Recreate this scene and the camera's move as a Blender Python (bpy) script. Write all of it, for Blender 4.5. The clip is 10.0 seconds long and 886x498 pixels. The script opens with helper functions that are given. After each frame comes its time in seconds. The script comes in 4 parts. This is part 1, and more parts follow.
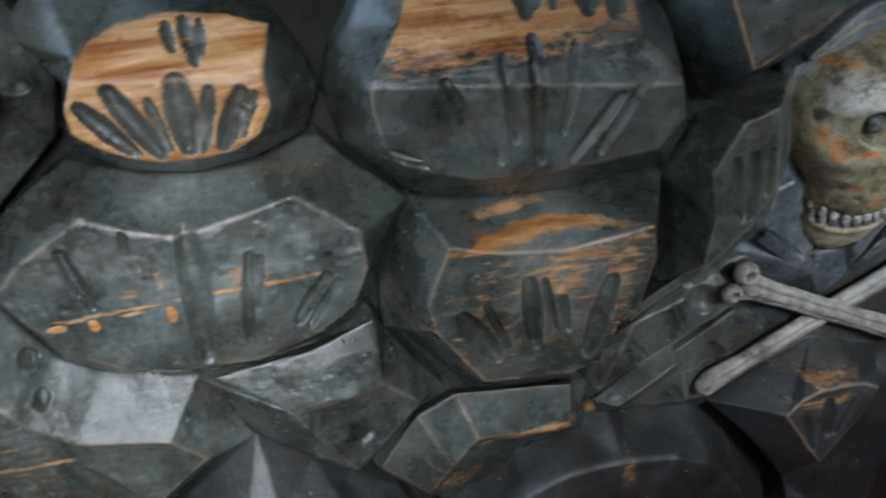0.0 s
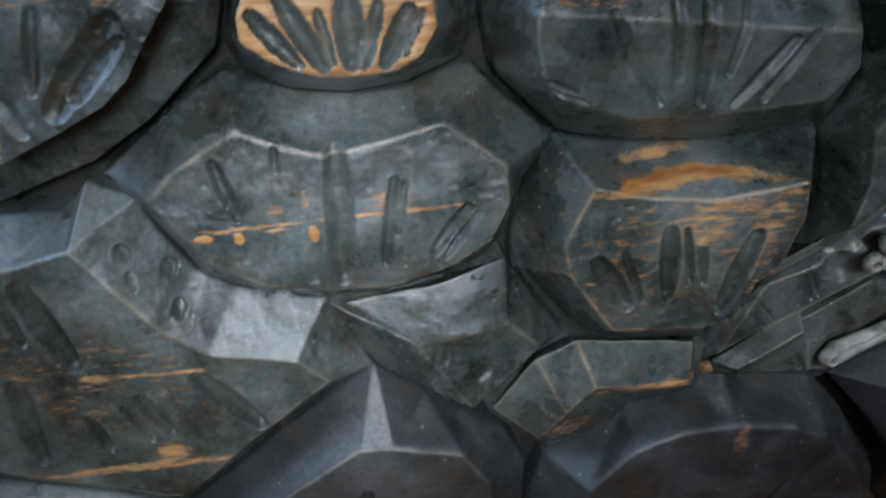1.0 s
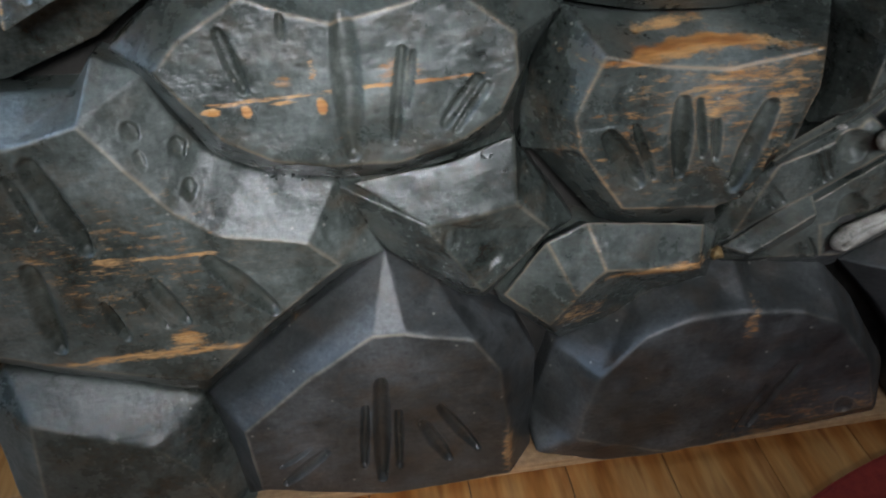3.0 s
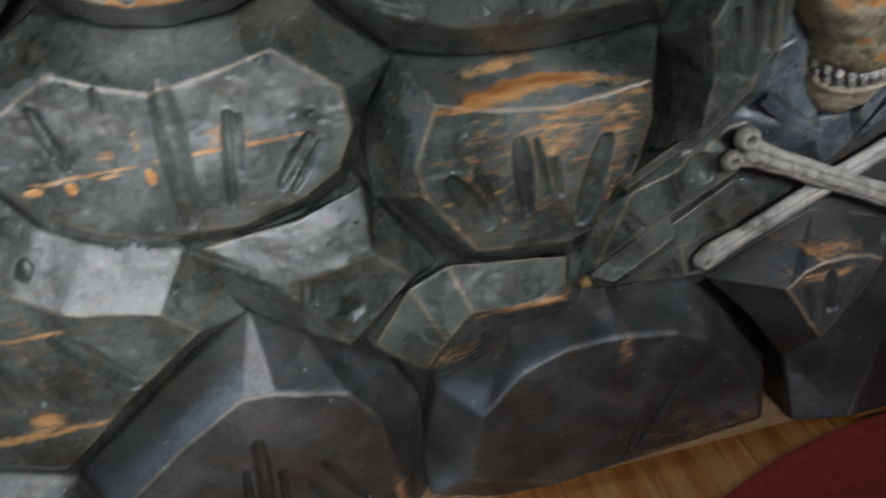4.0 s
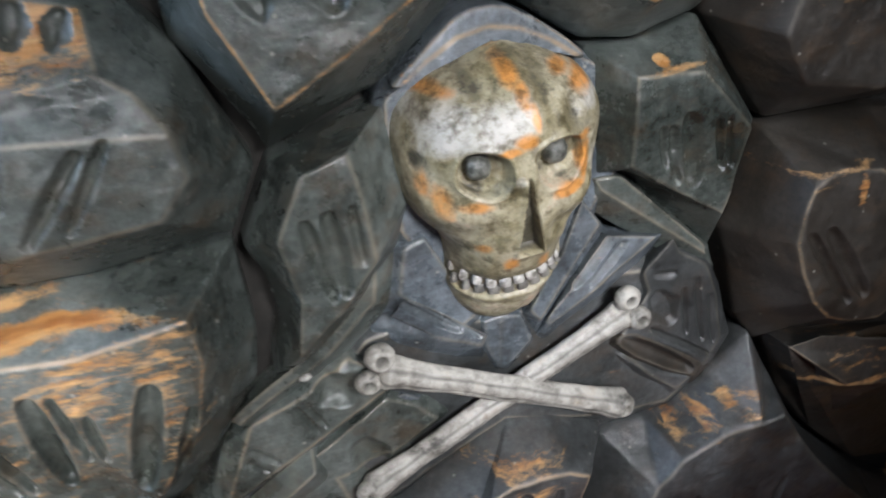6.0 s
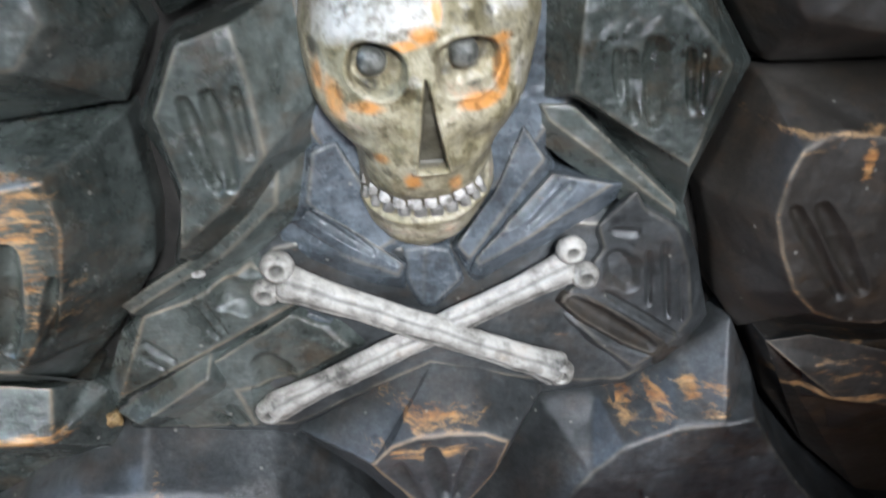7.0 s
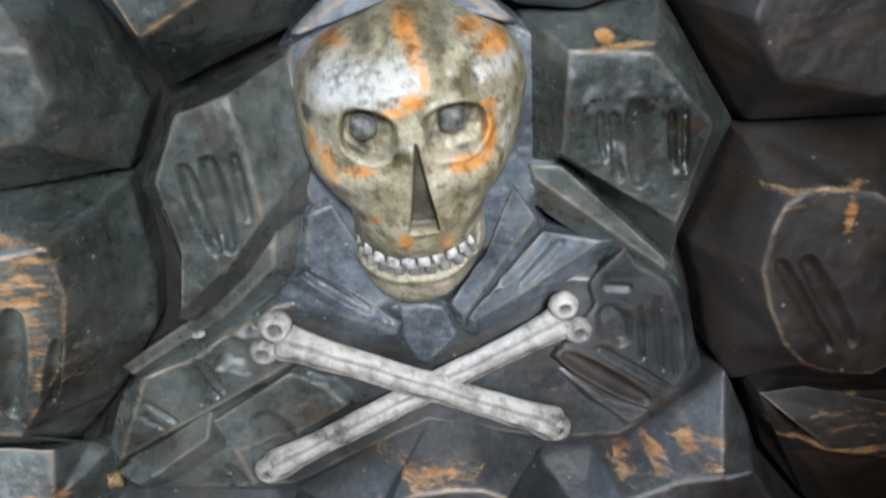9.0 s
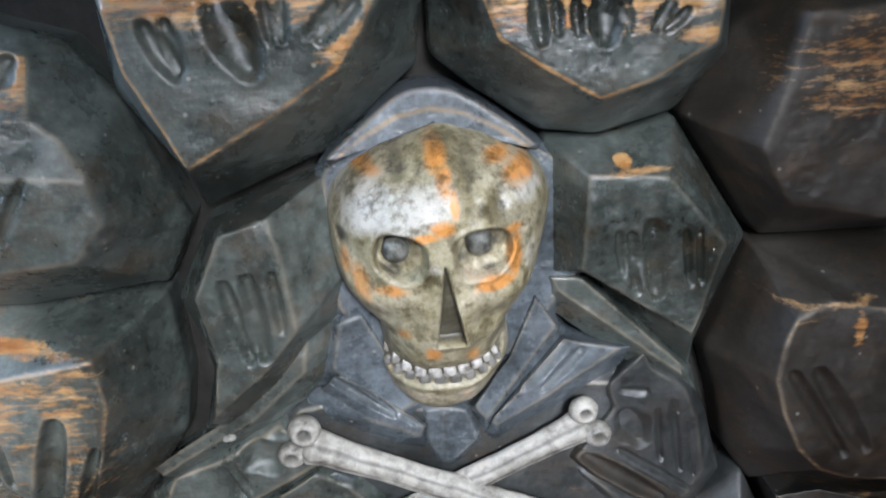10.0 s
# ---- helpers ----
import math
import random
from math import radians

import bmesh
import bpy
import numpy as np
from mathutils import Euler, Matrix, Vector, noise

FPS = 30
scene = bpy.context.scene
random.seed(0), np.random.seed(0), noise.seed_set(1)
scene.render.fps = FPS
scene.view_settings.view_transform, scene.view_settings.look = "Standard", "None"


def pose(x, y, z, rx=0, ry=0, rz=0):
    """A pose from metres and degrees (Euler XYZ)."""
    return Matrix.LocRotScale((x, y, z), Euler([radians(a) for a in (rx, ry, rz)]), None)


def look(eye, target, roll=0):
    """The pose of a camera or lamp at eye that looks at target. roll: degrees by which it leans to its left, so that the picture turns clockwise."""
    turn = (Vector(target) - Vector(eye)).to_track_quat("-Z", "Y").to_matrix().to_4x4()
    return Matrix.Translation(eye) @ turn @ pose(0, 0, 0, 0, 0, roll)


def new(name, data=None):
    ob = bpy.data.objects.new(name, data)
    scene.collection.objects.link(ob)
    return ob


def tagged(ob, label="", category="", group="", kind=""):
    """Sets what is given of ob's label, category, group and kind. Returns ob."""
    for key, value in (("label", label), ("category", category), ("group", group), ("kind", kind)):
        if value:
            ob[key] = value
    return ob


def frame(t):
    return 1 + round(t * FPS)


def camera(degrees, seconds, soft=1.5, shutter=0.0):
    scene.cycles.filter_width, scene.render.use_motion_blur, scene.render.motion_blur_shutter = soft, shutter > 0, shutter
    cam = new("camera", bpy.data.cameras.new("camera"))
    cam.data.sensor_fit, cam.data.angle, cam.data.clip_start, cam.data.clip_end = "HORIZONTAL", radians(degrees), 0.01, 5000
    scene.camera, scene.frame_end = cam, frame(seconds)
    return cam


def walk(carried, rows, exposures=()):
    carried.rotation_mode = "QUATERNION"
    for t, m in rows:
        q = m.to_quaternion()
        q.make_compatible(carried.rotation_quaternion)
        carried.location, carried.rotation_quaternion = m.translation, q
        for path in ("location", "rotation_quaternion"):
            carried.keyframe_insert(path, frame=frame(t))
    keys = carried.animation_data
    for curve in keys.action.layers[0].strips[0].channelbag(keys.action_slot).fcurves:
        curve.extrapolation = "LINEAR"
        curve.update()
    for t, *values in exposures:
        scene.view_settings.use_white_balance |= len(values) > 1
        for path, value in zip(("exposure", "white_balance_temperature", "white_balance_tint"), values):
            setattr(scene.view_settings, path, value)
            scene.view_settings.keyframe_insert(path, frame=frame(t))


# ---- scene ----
cam = camera(58.4, 10.0, soft=1.9, shutter=0.5)
METRES, EYE, TILT, LEAN, TURN = 1.0, 0.87, -29.0, 4.0, -13.5
ROWS = [
    (0.0, 0.0, 0.0, 0.0, -0.0, 0.0, 0.0),
    (0.5, -0.0446, 0.0068, -0.0074, 2.69, -0.93, -2.28),
    (1.0, -0.0703, 0.0083, -0.0275, 4.35, -2.77, -4.28),
    (1.5, -0.081, 0.0042, -0.0594, 5.14, -4.89, -5.16),
    (2.0, -0.0825, 0.0064, -0.0822, 5.47, -6.27, -4.52),
    (3.5, -0.0404, 0.01, -0.0903, 3.53, -6.24, -1.51),
    (4.0, 0.0179, 0.0184, -0.0661, 0.62, -4.62, 1.14),
    (4.5, 0.0926, 0.0389, -0.0273, -1.13, -2.07, 3.91),
    (5.0, 0.1813, 0.082, 0.0171, -3.83, 0.03, 5.99),
    (5.5, 0.2578, 0.1321, 0.0425, -4.7, 0.89, 7.0),
    (7.0, 0.5133, 0.2473, 0.0213, 7.3, -2.1, -5.26),
    (7.5, 0.5373, 0.2653, -0.02, 8.15, -2.12, -3.85),
    (8.0, 0.5302, 0.2518, -0.0122, 8.05, -1.46, -4.17),
    (8.5, 0.5304, 0.2508, 0.0005, 8.27, -0.05, -4.4),
    (9.0, 0.5256, 0.2342, 0.0239, 7.86, 1.88, -4.44),
    (9.5, 0.5123, 0.2183, 0.049, 8.09, 4.18, -4.67),
    (10.0, 0.5091, 0.2035, 0.0653, 8.05, 5.63, -4.58),
]
walk(cam, [(t, pose(0, 0, EYE, TILT, LEAN, TURN) @ pose(METRES * x, METRES * y, METRES * z, 90 + pitch, roll, yaw)) for t, x, y, z, yaw, pitch, roll in ROWS],
     [(0.0, -1.2, 6250, 8), (1.0, -1.12, 6000, 8), (2.2, -1.12, 6150, 8), (3.5, -1.1, 6550, 10), (4.5, -0.9, 6700, 10), (5.0, -0.58, 6900, 11), (5.5, -0.35, 6850, 12), (7.0, 0.25, 6250, 10), (10.0, 0.05, 6300, 10)])

# ---- world and light ----
world = bpy.data.worlds.new("daylight")
scene.world = world
world.use_nodes = True
wn = world.node_tree.nodes
sky = wn.new("ShaderNodeTexSky")
sky.sky_type, sky.sun_disc, sky.sun_elevation, sky.sun_rotation = "NISHITA", False, radians(35), radians(250)
world.node_tree.links.new(sky.outputs[0], wn["Background"].inputs[0])
wn["Background"].inputs[1].default_value = 0.1


def area(name, eye, target, size, watts, colour, size_y=None):
    data = bpy.data.lights.new(name, "AREA")
    data.energy, data.color, data.size = watts, colour, size
    if size_y:
        data.shape, data.size_y = "RECTANGLE", size_y
    ob = new(name, data)
    ob.matrix_world = look(eye, target)
    return ob


area("west_window_light", (-1.4, 0.42, 1.5), (-0.1, 0.6, 0.5), 0.6, 36, (0.50, 0.70, 1.0), 0.7)
# added fill lamps behind the camera, narrowed to pools on left boulders and skull
south = area("south_fill_light", (-0.1, -0.74, 1.22), (-0.09, 0.6, 0.43), 0.3, 3.15, (0.91, 0.94, 1.0), 0.3)
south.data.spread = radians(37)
south_east = area("south_east_fill_light", (0.72, -0.74, 1.22), (0.585, 0.6, 0.475), 0.3, 1.7, (0.91, 0.94, 1.0), 0.3)
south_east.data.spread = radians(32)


# ---- materials ----
def nodes(name):
    m = bpy.data.materials.new(name)
    m.use_nodes = True
    return m, m.node_tree.nodes, m.node_tree.links.new, m.node_tree.nodes["Principled BSDF"]


def ramp(n, stops):
    r = n.new("ShaderNodeValToRGB")
    while len(r.color_ramp.elements) < len(stops):
        r.color_ramp.elements.new(0.5)
    for e, (p, c) in zip(r.color_ramp.elements, stops):
        e.position, e.color = p, (*c, 1)
    return r


def grain(n, link, scale=(1, 1, 1), size=9.0, detail=6.0, rough=0.6):
    """Noise in object space, stretched by scale."""
    co, mp, t = n.new("ShaderNodeTexCoord"), n.new("ShaderNodeMapping"), n.new("ShaderNodeTexNoise")
    mp.inputs["Scale"].default_value = scale
    t.inputs["Scale"].default_value, t.inputs["Detail"].default_value, t.inputs["Roughness"].default_value = size, detail, rough
    link(co.outputs["Object"], mp.inputs[0])
    link(mp.outputs[0], t.inputs["Vector"])
    return t


def mixed(n, link, kind, fac, a, b):
    m = n.new("ShaderNodeMix")
    m.data_type, m.blend_type = "RGBA", kind
    for socket, v in ((m.inputs[0], fac), (m.inputs[6], a), (m.inputs[7], b)):
        if isinstance(v, bpy.types.NodeSocket):
            link(v, socket)
        else:
            socket.default_value = v if isinstance(v, float) else (*v, 1)
    return m.outputs[2]


def maths(n, link, op, a, b=0.0, c=0.0, clamp=False):
    m = n.new("ShaderNodeMath")
    m.operation, m.use_clamp = op, clamp
    for socket, v in zip(m.inputs, (a, b, c)):
        if isinstance(v, bpy.types.NodeSocket):
            link(v, socket)
        else:
            socket.default_value = v
    return m.outputs[0]


def bump(n, link, shader, height, strength, distance, under=None):
    b = n.new("ShaderNodeBump")
    b.inputs["Strength"].default_value, b.inputs["Distance"].default_value = strength, distance
    link(height, b.inputs["Height"])
    if under:
        link(under, b.inputs["Normal"])
    link(b.outputs[0], shader.inputs["Normal"])
    return b.outputs[0]


def bare_wood(n, link, scale=(2.2, 8, 26)):
    """Orange pine with lines of growth."""
    g1 = grain(n, link, scale, 3.0, 4.0, 0.55)
    g2 = grain(n, link, (scale[0] * 3, scale[1] * 4, scale[2] * 5), 4.0, 3.0, 0.5)
    r = ramp(n, [(0.30, (0.26, 0.08, 0.018)), (0.44, (0.54, 0.26, 0.085)), (0.56, (0.66, 0.40, 0.18)), (0.68, (0.38, 0.14, 0.035))])
    link(g1.outputs["Fac"], r.inputs[0])
    return mixed(n, link, "MULTIPLY", 0.45, r.outputs[0], ramp_of(n, link, g2.outputs["Fac"], [(0.3, (0.5, 0.45, 0.4)), (0.6, (1, 1, 1))])), g2.outputs["Fac"]


def ramp_of(n, link, value, stops):
    r = ramp(n, stops)
    link(value, r.inputs[0])
    return r.outputs[0]


def painted(name, dark, mid, pale, gloss=0.44, rust=0.15):
    """Dark glaze over carved wood, rubbed through to the timber where the 'wear' layer is high."""
    m, n, link, s = nodes(name)
    big = grain(n, link, (1, 1, 1), 9.0, 9.0, 0.68)
    streak = grain(n, link, (5, 5, 1.3), 17.0, 7.0, 0.7)
    brush = grain(n, link, (1.1, 1.1, 7), 30.0, 6.0, 0.7)
    fine = grain(n, link, (1, 1, 1), 170.0, 5.0, 0.7)
    base = ramp_of(n, link, big.outputs["Fac"], [(0.34, dark), (0.5, mid), (0.66, pale)])
    base = mixed(n, link, "OVERLAY", 0.34, base, ramp_of(n, link, streak.outputs["Fac"], [(0.32, (0.2, 0.2, 0.2)), (0.68, (0.75, 0.75, 0.75))]))
    base = mixed(n, link, "OVERLAY", 0.3, base, ramp_of(n, link, brush.outputs["Fac"], [(0.36, (0.28, 0.28, 0.28)), (0.64, (0.7, 0.7, 0.7))]))
    base = mixed(n, link, "OVERLAY", 0.5, base, ramp_of(n, link, fine.outputs["Fac"], [(0.36, (0.25, 0.25, 0.25)), (0.66, (0.75, 0.75, 0.75))]))
    stain = grain(n, link, (1, 1, 1.5), 18.0, 8.0, 0.72)
    base = mixed(n, link, "MIX", maths(n, link, "MULTIPLY", ramp_of(n, link, stain.outputs["Fac"], [(0.5, (0, 0, 0)), (0.72, (1, 1, 1))]), rust), base, (0.15, 0.08, 0.032))
    # dark pits and knocks
    pit = n.new("ShaderNodeTexVoronoi")
    pit.inputs["Scale"].default_value = 46.0
    pit.inputs["Randomness"].default_value = 1.0
    co = n.new("ShaderNodeTexCoord")
    link(co.outputs["Object"], pit.inputs["Vector"])
    pits = ramp_of(n, link, pit.outputs["Distance"], [(0.06, (0.25, 0.25, 0.25)), (0.17, (1, 1, 1))])
    base = mixed(n, link, "MULTIPLY", 0.55, base, pits)
    # pale knocks
    chip = n.new("ShaderNodeTexVoronoi")
    chip.inputs["Scale"].default_value = 38.0
    link(co.outputs["Object"], chip.inputs["Vector"])
    chips = ramp_of(n, link, chip.outputs["Distance"], [(0.04, (1, 1, 1)), (0.075, (0, 0, 0))])
    base = mixed(n, link, "MIX", maths(n, link, "MULTIPLY", chips, 0.7), base, (0.34, 0.33, 0.29))
    # darker tone in the gouges, broken up by the streaks
    gr = n.new("ShaderNodeAttribute")
    gr.attribute_name = "gouge_tone"
    base = mixed(n, link, "MULTIPLY", maths(n, link, "MULTIPLY", gr.outputs["Fac"], ramp_of(n, link, streak.outputs["Fac"], [(0.3, (0.45, 0.45, 0.45)), (0.6, (1, 1, 1))])), base, (0.80, 0.78, 0.74))
    # on the boulders this layer holds only bare timber
    at = n.new("ShaderNodeAttribute")
    at.attribute_name = "wear_shade"
    rub = grain(n, link, (1.3, 1.3, 5), 42.0, 7.0, 0.72)
    w = maths(n, link, "MULTIPLY_ADD", maths(n, link, "SUBTRACT", rub.outputs["Fac"], 0.5), 2.3, at.outputs["Fac"])
    w = ramp_of(n, link, w, [(0.38, (0, 0, 0)), (0.85, (1, 1, 1))])
    wood, lines = bare_wood(n, link)
    colour = mixed(n, link, "MIX", w, base, wood)
    # bright line where edges are rubbed
    ed = n.new("ShaderNodeAttribute")
    ed.attribute_name = "edge"
    e = maths(n, link, "MULTIPLY", ed.outputs["Fac"], ramp_of(n, link, big.outputs["Fac"], [(0.42, (0.12, 0.12, 0.12)), (0.62, (1, 1, 1))]))
    colour = mixed(n, link, "MIX", e, colour, mixed(n, link, "MIX", maths(n, link, "MULTIPLY", at.outputs["Fac"], 0.5, clamp=True), (0.27, 0.235, 0.175), (0.5, 0.24, 0.07)))
    link(colour, s.inputs["Base Color"])
    link(maths(n, link, "MULTIPLY_ADD", big.outputs["Fac"], 0.5, gloss - 0.27), s.inputs["Roughness"])
    s.inputs["Specular IOR Level"].default_value = 0.75
    h = maths(n, link, "ADD", maths(n, link, "MULTIPLY", fine.outputs["Fac"], 0.45), maths(n, link, "ADD", maths(n, link, "MULTIPLY", brush.outputs["Fac"], 0.35), maths(n, link, "MULTIPLY", stain.outputs["Fac"], 1.2)))
    bump(n, link, s, h, 0.55, 0.0026)
    return m


STONE = {
    "green": painted("green_grey_glaze", (0.016, 0.020, 0.017), (0.070, 0.082, 0.074), (0.155, 0.174, 0.162), 0.31, 0.3),
    "blue": painted("blue_grey_glaze", (0.026, 0.032, 0.036), (0.096, 0.114, 0.128), (0.2, 0.228, 0.255), 0.30, 0.10),
    # umber hue, with the dim right side's shade put into its tone
    "umber_shade": painted("umber_shade_glaze", (0.014, 0.011, 0.008), (0.032, 0.027, 0.021), (0.06, 0.053, 0.045), 0.55, 0.3),
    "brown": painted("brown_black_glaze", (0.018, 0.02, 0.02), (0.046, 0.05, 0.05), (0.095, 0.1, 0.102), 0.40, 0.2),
}


def simple(name, stops, size, scale=(1, 1, 1), rough=0.5, relief=0.3, depth=0.003):
    m, n, link, s = nodes(name)
    a, b = grain(n, link, scale, size, 6.0, 0.62), grain(n, link, (1, 1, 1), size * 9, 3.0, 0.5)
    c = ramp_of(n, link, a.outputs["Fac"], stops)
    link(mixed(n, link, "OVERLAY", 0.35, c, ramp_of(n, link, b.outputs["Fac"], [(0.3, (0.3, 0.3, 0.3)), (0.7, (0.7, 0.7, 0.7))])), s.inputs["Base Color"])
    s.inputs["Roughness"].default_value = rough
    bump(n, link, s, maths(n, link, "ADD", a.outputs["Fac"], maths(n, link, "MULTIPLY", b.outputs["Fac"], 0.4)), relief, depth)
    return m


def floor_wood():
    m, n, link, s = nodes("varnished_floor_wood")
    c, f = bare_wood(n, link, (9, 1.0, 4))
    info = n.new("ShaderNodeObjectInfo")
    c = mixed(n, link, "MULTIPLY", 1.0, c, ramp_of(n, link, info.outputs["Random"], [(0.0, (0.78, 0.62, 0.45)), (1.0, (1.0, 0.84, 0.62))]))
    link(c, s.inputs["Base Color"])
    s.inputs["Roughness"].default_value = 0.4
    bump(n, link, s, f, 0.15, 0.002)
    return m


def bone_paint():
    m, n, link, s = nodes("bone_white_paint")
    a = grain(n, link, (1, 1, 1), 30.0, 7.0, 0.7)
    b = grain(n, link, (1.0, 1.0, 1.0), 90.0, 4.0, 0.6)
    c = ramp_of(n, link, a.outputs["Fac"], [(0.32, (0.07, 0.066, 0.058)), (0.41, (0.28, 0.265, 0.235)), (0.56, (0.48, 0.46, 0.415)), (0.72, (0.43, 0.36, 0.28))])
    c = mixed(n, link, "MULTIPLY", 0.5, c, ramp_of(n, link, b.outputs["Fac"], [(0.34, (0.25, 0.24, 0.22)), (0.5, (1, 1, 1))]))
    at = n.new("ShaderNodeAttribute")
    at.attribute_name = "wear_shade"
    # darker in the grooves, cracks and drilled holes
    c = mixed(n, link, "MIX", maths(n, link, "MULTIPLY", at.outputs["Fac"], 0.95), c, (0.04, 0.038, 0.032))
    link(c, s.inputs["Base Color"])
    s.inputs["Roughness"].default_value = 0.5
    bump(n, link, s, maths(n, link, "ADD", a.outputs["Fac"], b.outputs["Fac"]), 0.35, 0.003)
    return m


def skull_paint():
    m, n, link, s = nodes("aged_ivory_paint")
    a = grain(n, link, (1, 1, 1), 22.0, 9.0, 0.72)
    b = grain(n, link, (1, 1, 1), 75.0, 7.0, 0.7)
    c = ramp_of(n, link, a.outputs["Fac"], [(0.32, (0.075, 0.064, 0.036)), (0.43, (0.22, 0.19, 0.11)), (0.54, (0.37, 0.33, 0.225)), (0.7, (0.48, 0.445, 0.36))])
    # last layer: dark tone painted as shade in nose, sockets and mouth, plus blots
    for layer, colour, amount in (("pale", (0.50, 0.485, 0.455), 0.7), ("rust", (0.60, 0.24, 0.04), 0.85), ("wear_shade", (0.055, 0.05, 0.036), 0.92)):
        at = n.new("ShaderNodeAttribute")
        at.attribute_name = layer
        f = maths(n, link, "MULTIPLY_ADD", maths(n, link, "SUBTRACT", b.outputs["Fac"] if layer == "wear_shade" else a.outputs["Fac"], 0.5), 3.0, at.outputs["Fac"])
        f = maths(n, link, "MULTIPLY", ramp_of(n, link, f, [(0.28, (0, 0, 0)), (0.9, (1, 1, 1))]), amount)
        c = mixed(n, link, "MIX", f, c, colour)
    c = mixed(n, link, "MULTIPLY", 0.85, c, ramp_of(n, link, b.outputs["Fac"], [(0.36, (0.28, 0.26, 0.2)), (0.5, (1, 1, 1))]))
    d = grain(n, link, (1, 1, 1), 38.0, 6.0, 0.75)
    c = mixed(n, link, "MULTIPLY", 0.7, c, ramp_of(n, link, d.outputs["Fac"], [(0.36, (0.3, 0.27, 0.2)), (0.47, (1, 1, 1))]))
    link(c, s.inputs["Base Color"])
    s.inputs["Roughness"].default_value = 0.46
    s.inputs["Coat Weight"].default_value = 0.05
    bump(n, link, s, maths(n, link, "ADD", a.outputs["Fac"], maths(n, link, "MULTIPLY", b.outputs["Fac"], 0.5)), 0.3, 0.003)
    return m


BONE, SKULL = bone_paint(), skull_paint()
TOOTH = simple("tooth_white_paint", [(0.36, (0.15, 0.14, 0.12)), (0.6, (0.5, 0.48, 0.45))], 130.0, rough=0.35)
GREY_TOOTH = simple("tooth_grey_paint", [(0.35, (0.09, 0.085, 0.075)), (0.6, (0.22, 0.21, 0.19))], 90.0, rough=0.4)
GOLD = simple("flaking_gold_stucco", [(0.35, (0.08, 0.05, 0.02)), (0.6, (0.26, 0.17, 0.07))], 160.0, rough=0.5)
EYE_PAINT = simple("grey_green_eye_paint", [(0.38, (0.035, 0.036, 0.03)), (0.6, (0.17, 0.17, 0.15))], 150.0, rough=0.42)
FLOOR = floor_wood()
RUG = simple("red_wool", [(0.35, (0.26, 0.024, 0.014)), (0.65, (0.36, 0.038, 0.02))], 60.0, rough=0.95, relief=0.8, depth=0.004)
PLASTER = simple("dark_grey_plaster", [(0.3, (0.05, 0.048, 0.045)), (0.7, (0.085, 0.082, 0.077))], 5.0, rough=0.85)
JOINT = simple("black_brown_joint", [(0.35, (0.012, 0.011, 0.009)), (0.65, (0.03, 0.027, 0.023))], 30.0, rough=0.95)
PALE_WOOD = simple("raw_pine_edge", [(0.35, (0.45, 0.28, 0.14)), (0.65, (0.62, 0.42, 0.24))], 14.0, (1, 8, 20), rough=0.6)
FRAME_PAINT = simple("white_window_paint", [(0.3, (0.68, 0.66, 0.62)), (0.7, (0.78, 0.77, 0.74))], 12.0, rough=0.4)


# ---- building helpers ----
def mesh_object(name, verts, faces, material, parent=None, label="", smooth=True):
    me = bpy.data.meshes.new(name)
    sizes = np.array([len(f) for f in faces]) if isinstance(faces, list) else np.full(len(faces), 3)
    flat = np.concatenate([np.asarray(f) for f in faces]) if isinstance(faces, list) else faces.ravel()
    me.vertices.add(len(verts))
    me.vertices.foreach_set("co", np.array(verts, dtype=np.float32).ravel())
    me.loops.add(len(flat))
    me.loops.foreach_set("vertex_index", flat.astype(np.int32))
    me.polygons.add(len(sizes))
    me.polygons.foreach_set("loop_start", np.concatenate([[0], np.cumsum(sizes)[:-1]]).astype(np.int32))
    me.materials.append(material)
    me.update(calc_edges=True)
    me.polygons.foreach_set("use_smooth", [smooth] * len(me.polygons))
    ob = new(name, me)
    if parent:
        ob.parent = parent
    return tagged(ob, label)


def part(name, bm, material, parent, label="", smooth=False):
    me = bpy.data.meshes.new(name)
    bmesh.ops.recalc_face_normals(bm, faces=bm.faces)
    bm.to_mesh(me)
    bm.free()
    me.materials.append(material)
    me.polygons.foreach_set("use_smooth", [smooth] * len(me.polygons))
    ob = new(name, me)
    ob.parent = parent
    return tagged(ob, label)


def box(x0, x1, y0, y1, z0, z1, bevel=0.0):
    bm = bmesh.new()
    bmesh.ops.create_cube(bm, size=1, matrix=Matrix.LocRotScale(((x0 + x1) / 2, (y0 + y1) / 2, (z0 + z1) / 2), None, (x1 - x0, y1 - y0, z1 - z0)))
    if bevel:
        bmesh.ops.bevel(bm, geom=bm.edges[:], offset=bevel, segments=2, affect="EDGES", profile=0.6)
    return bm


def layer(me, name, values):
    a = me.attributes.new(name, "FLOAT", "POINT")
    a.data.foreach_set("value", np.ascontiguousarray(values, dtype=np.float32))


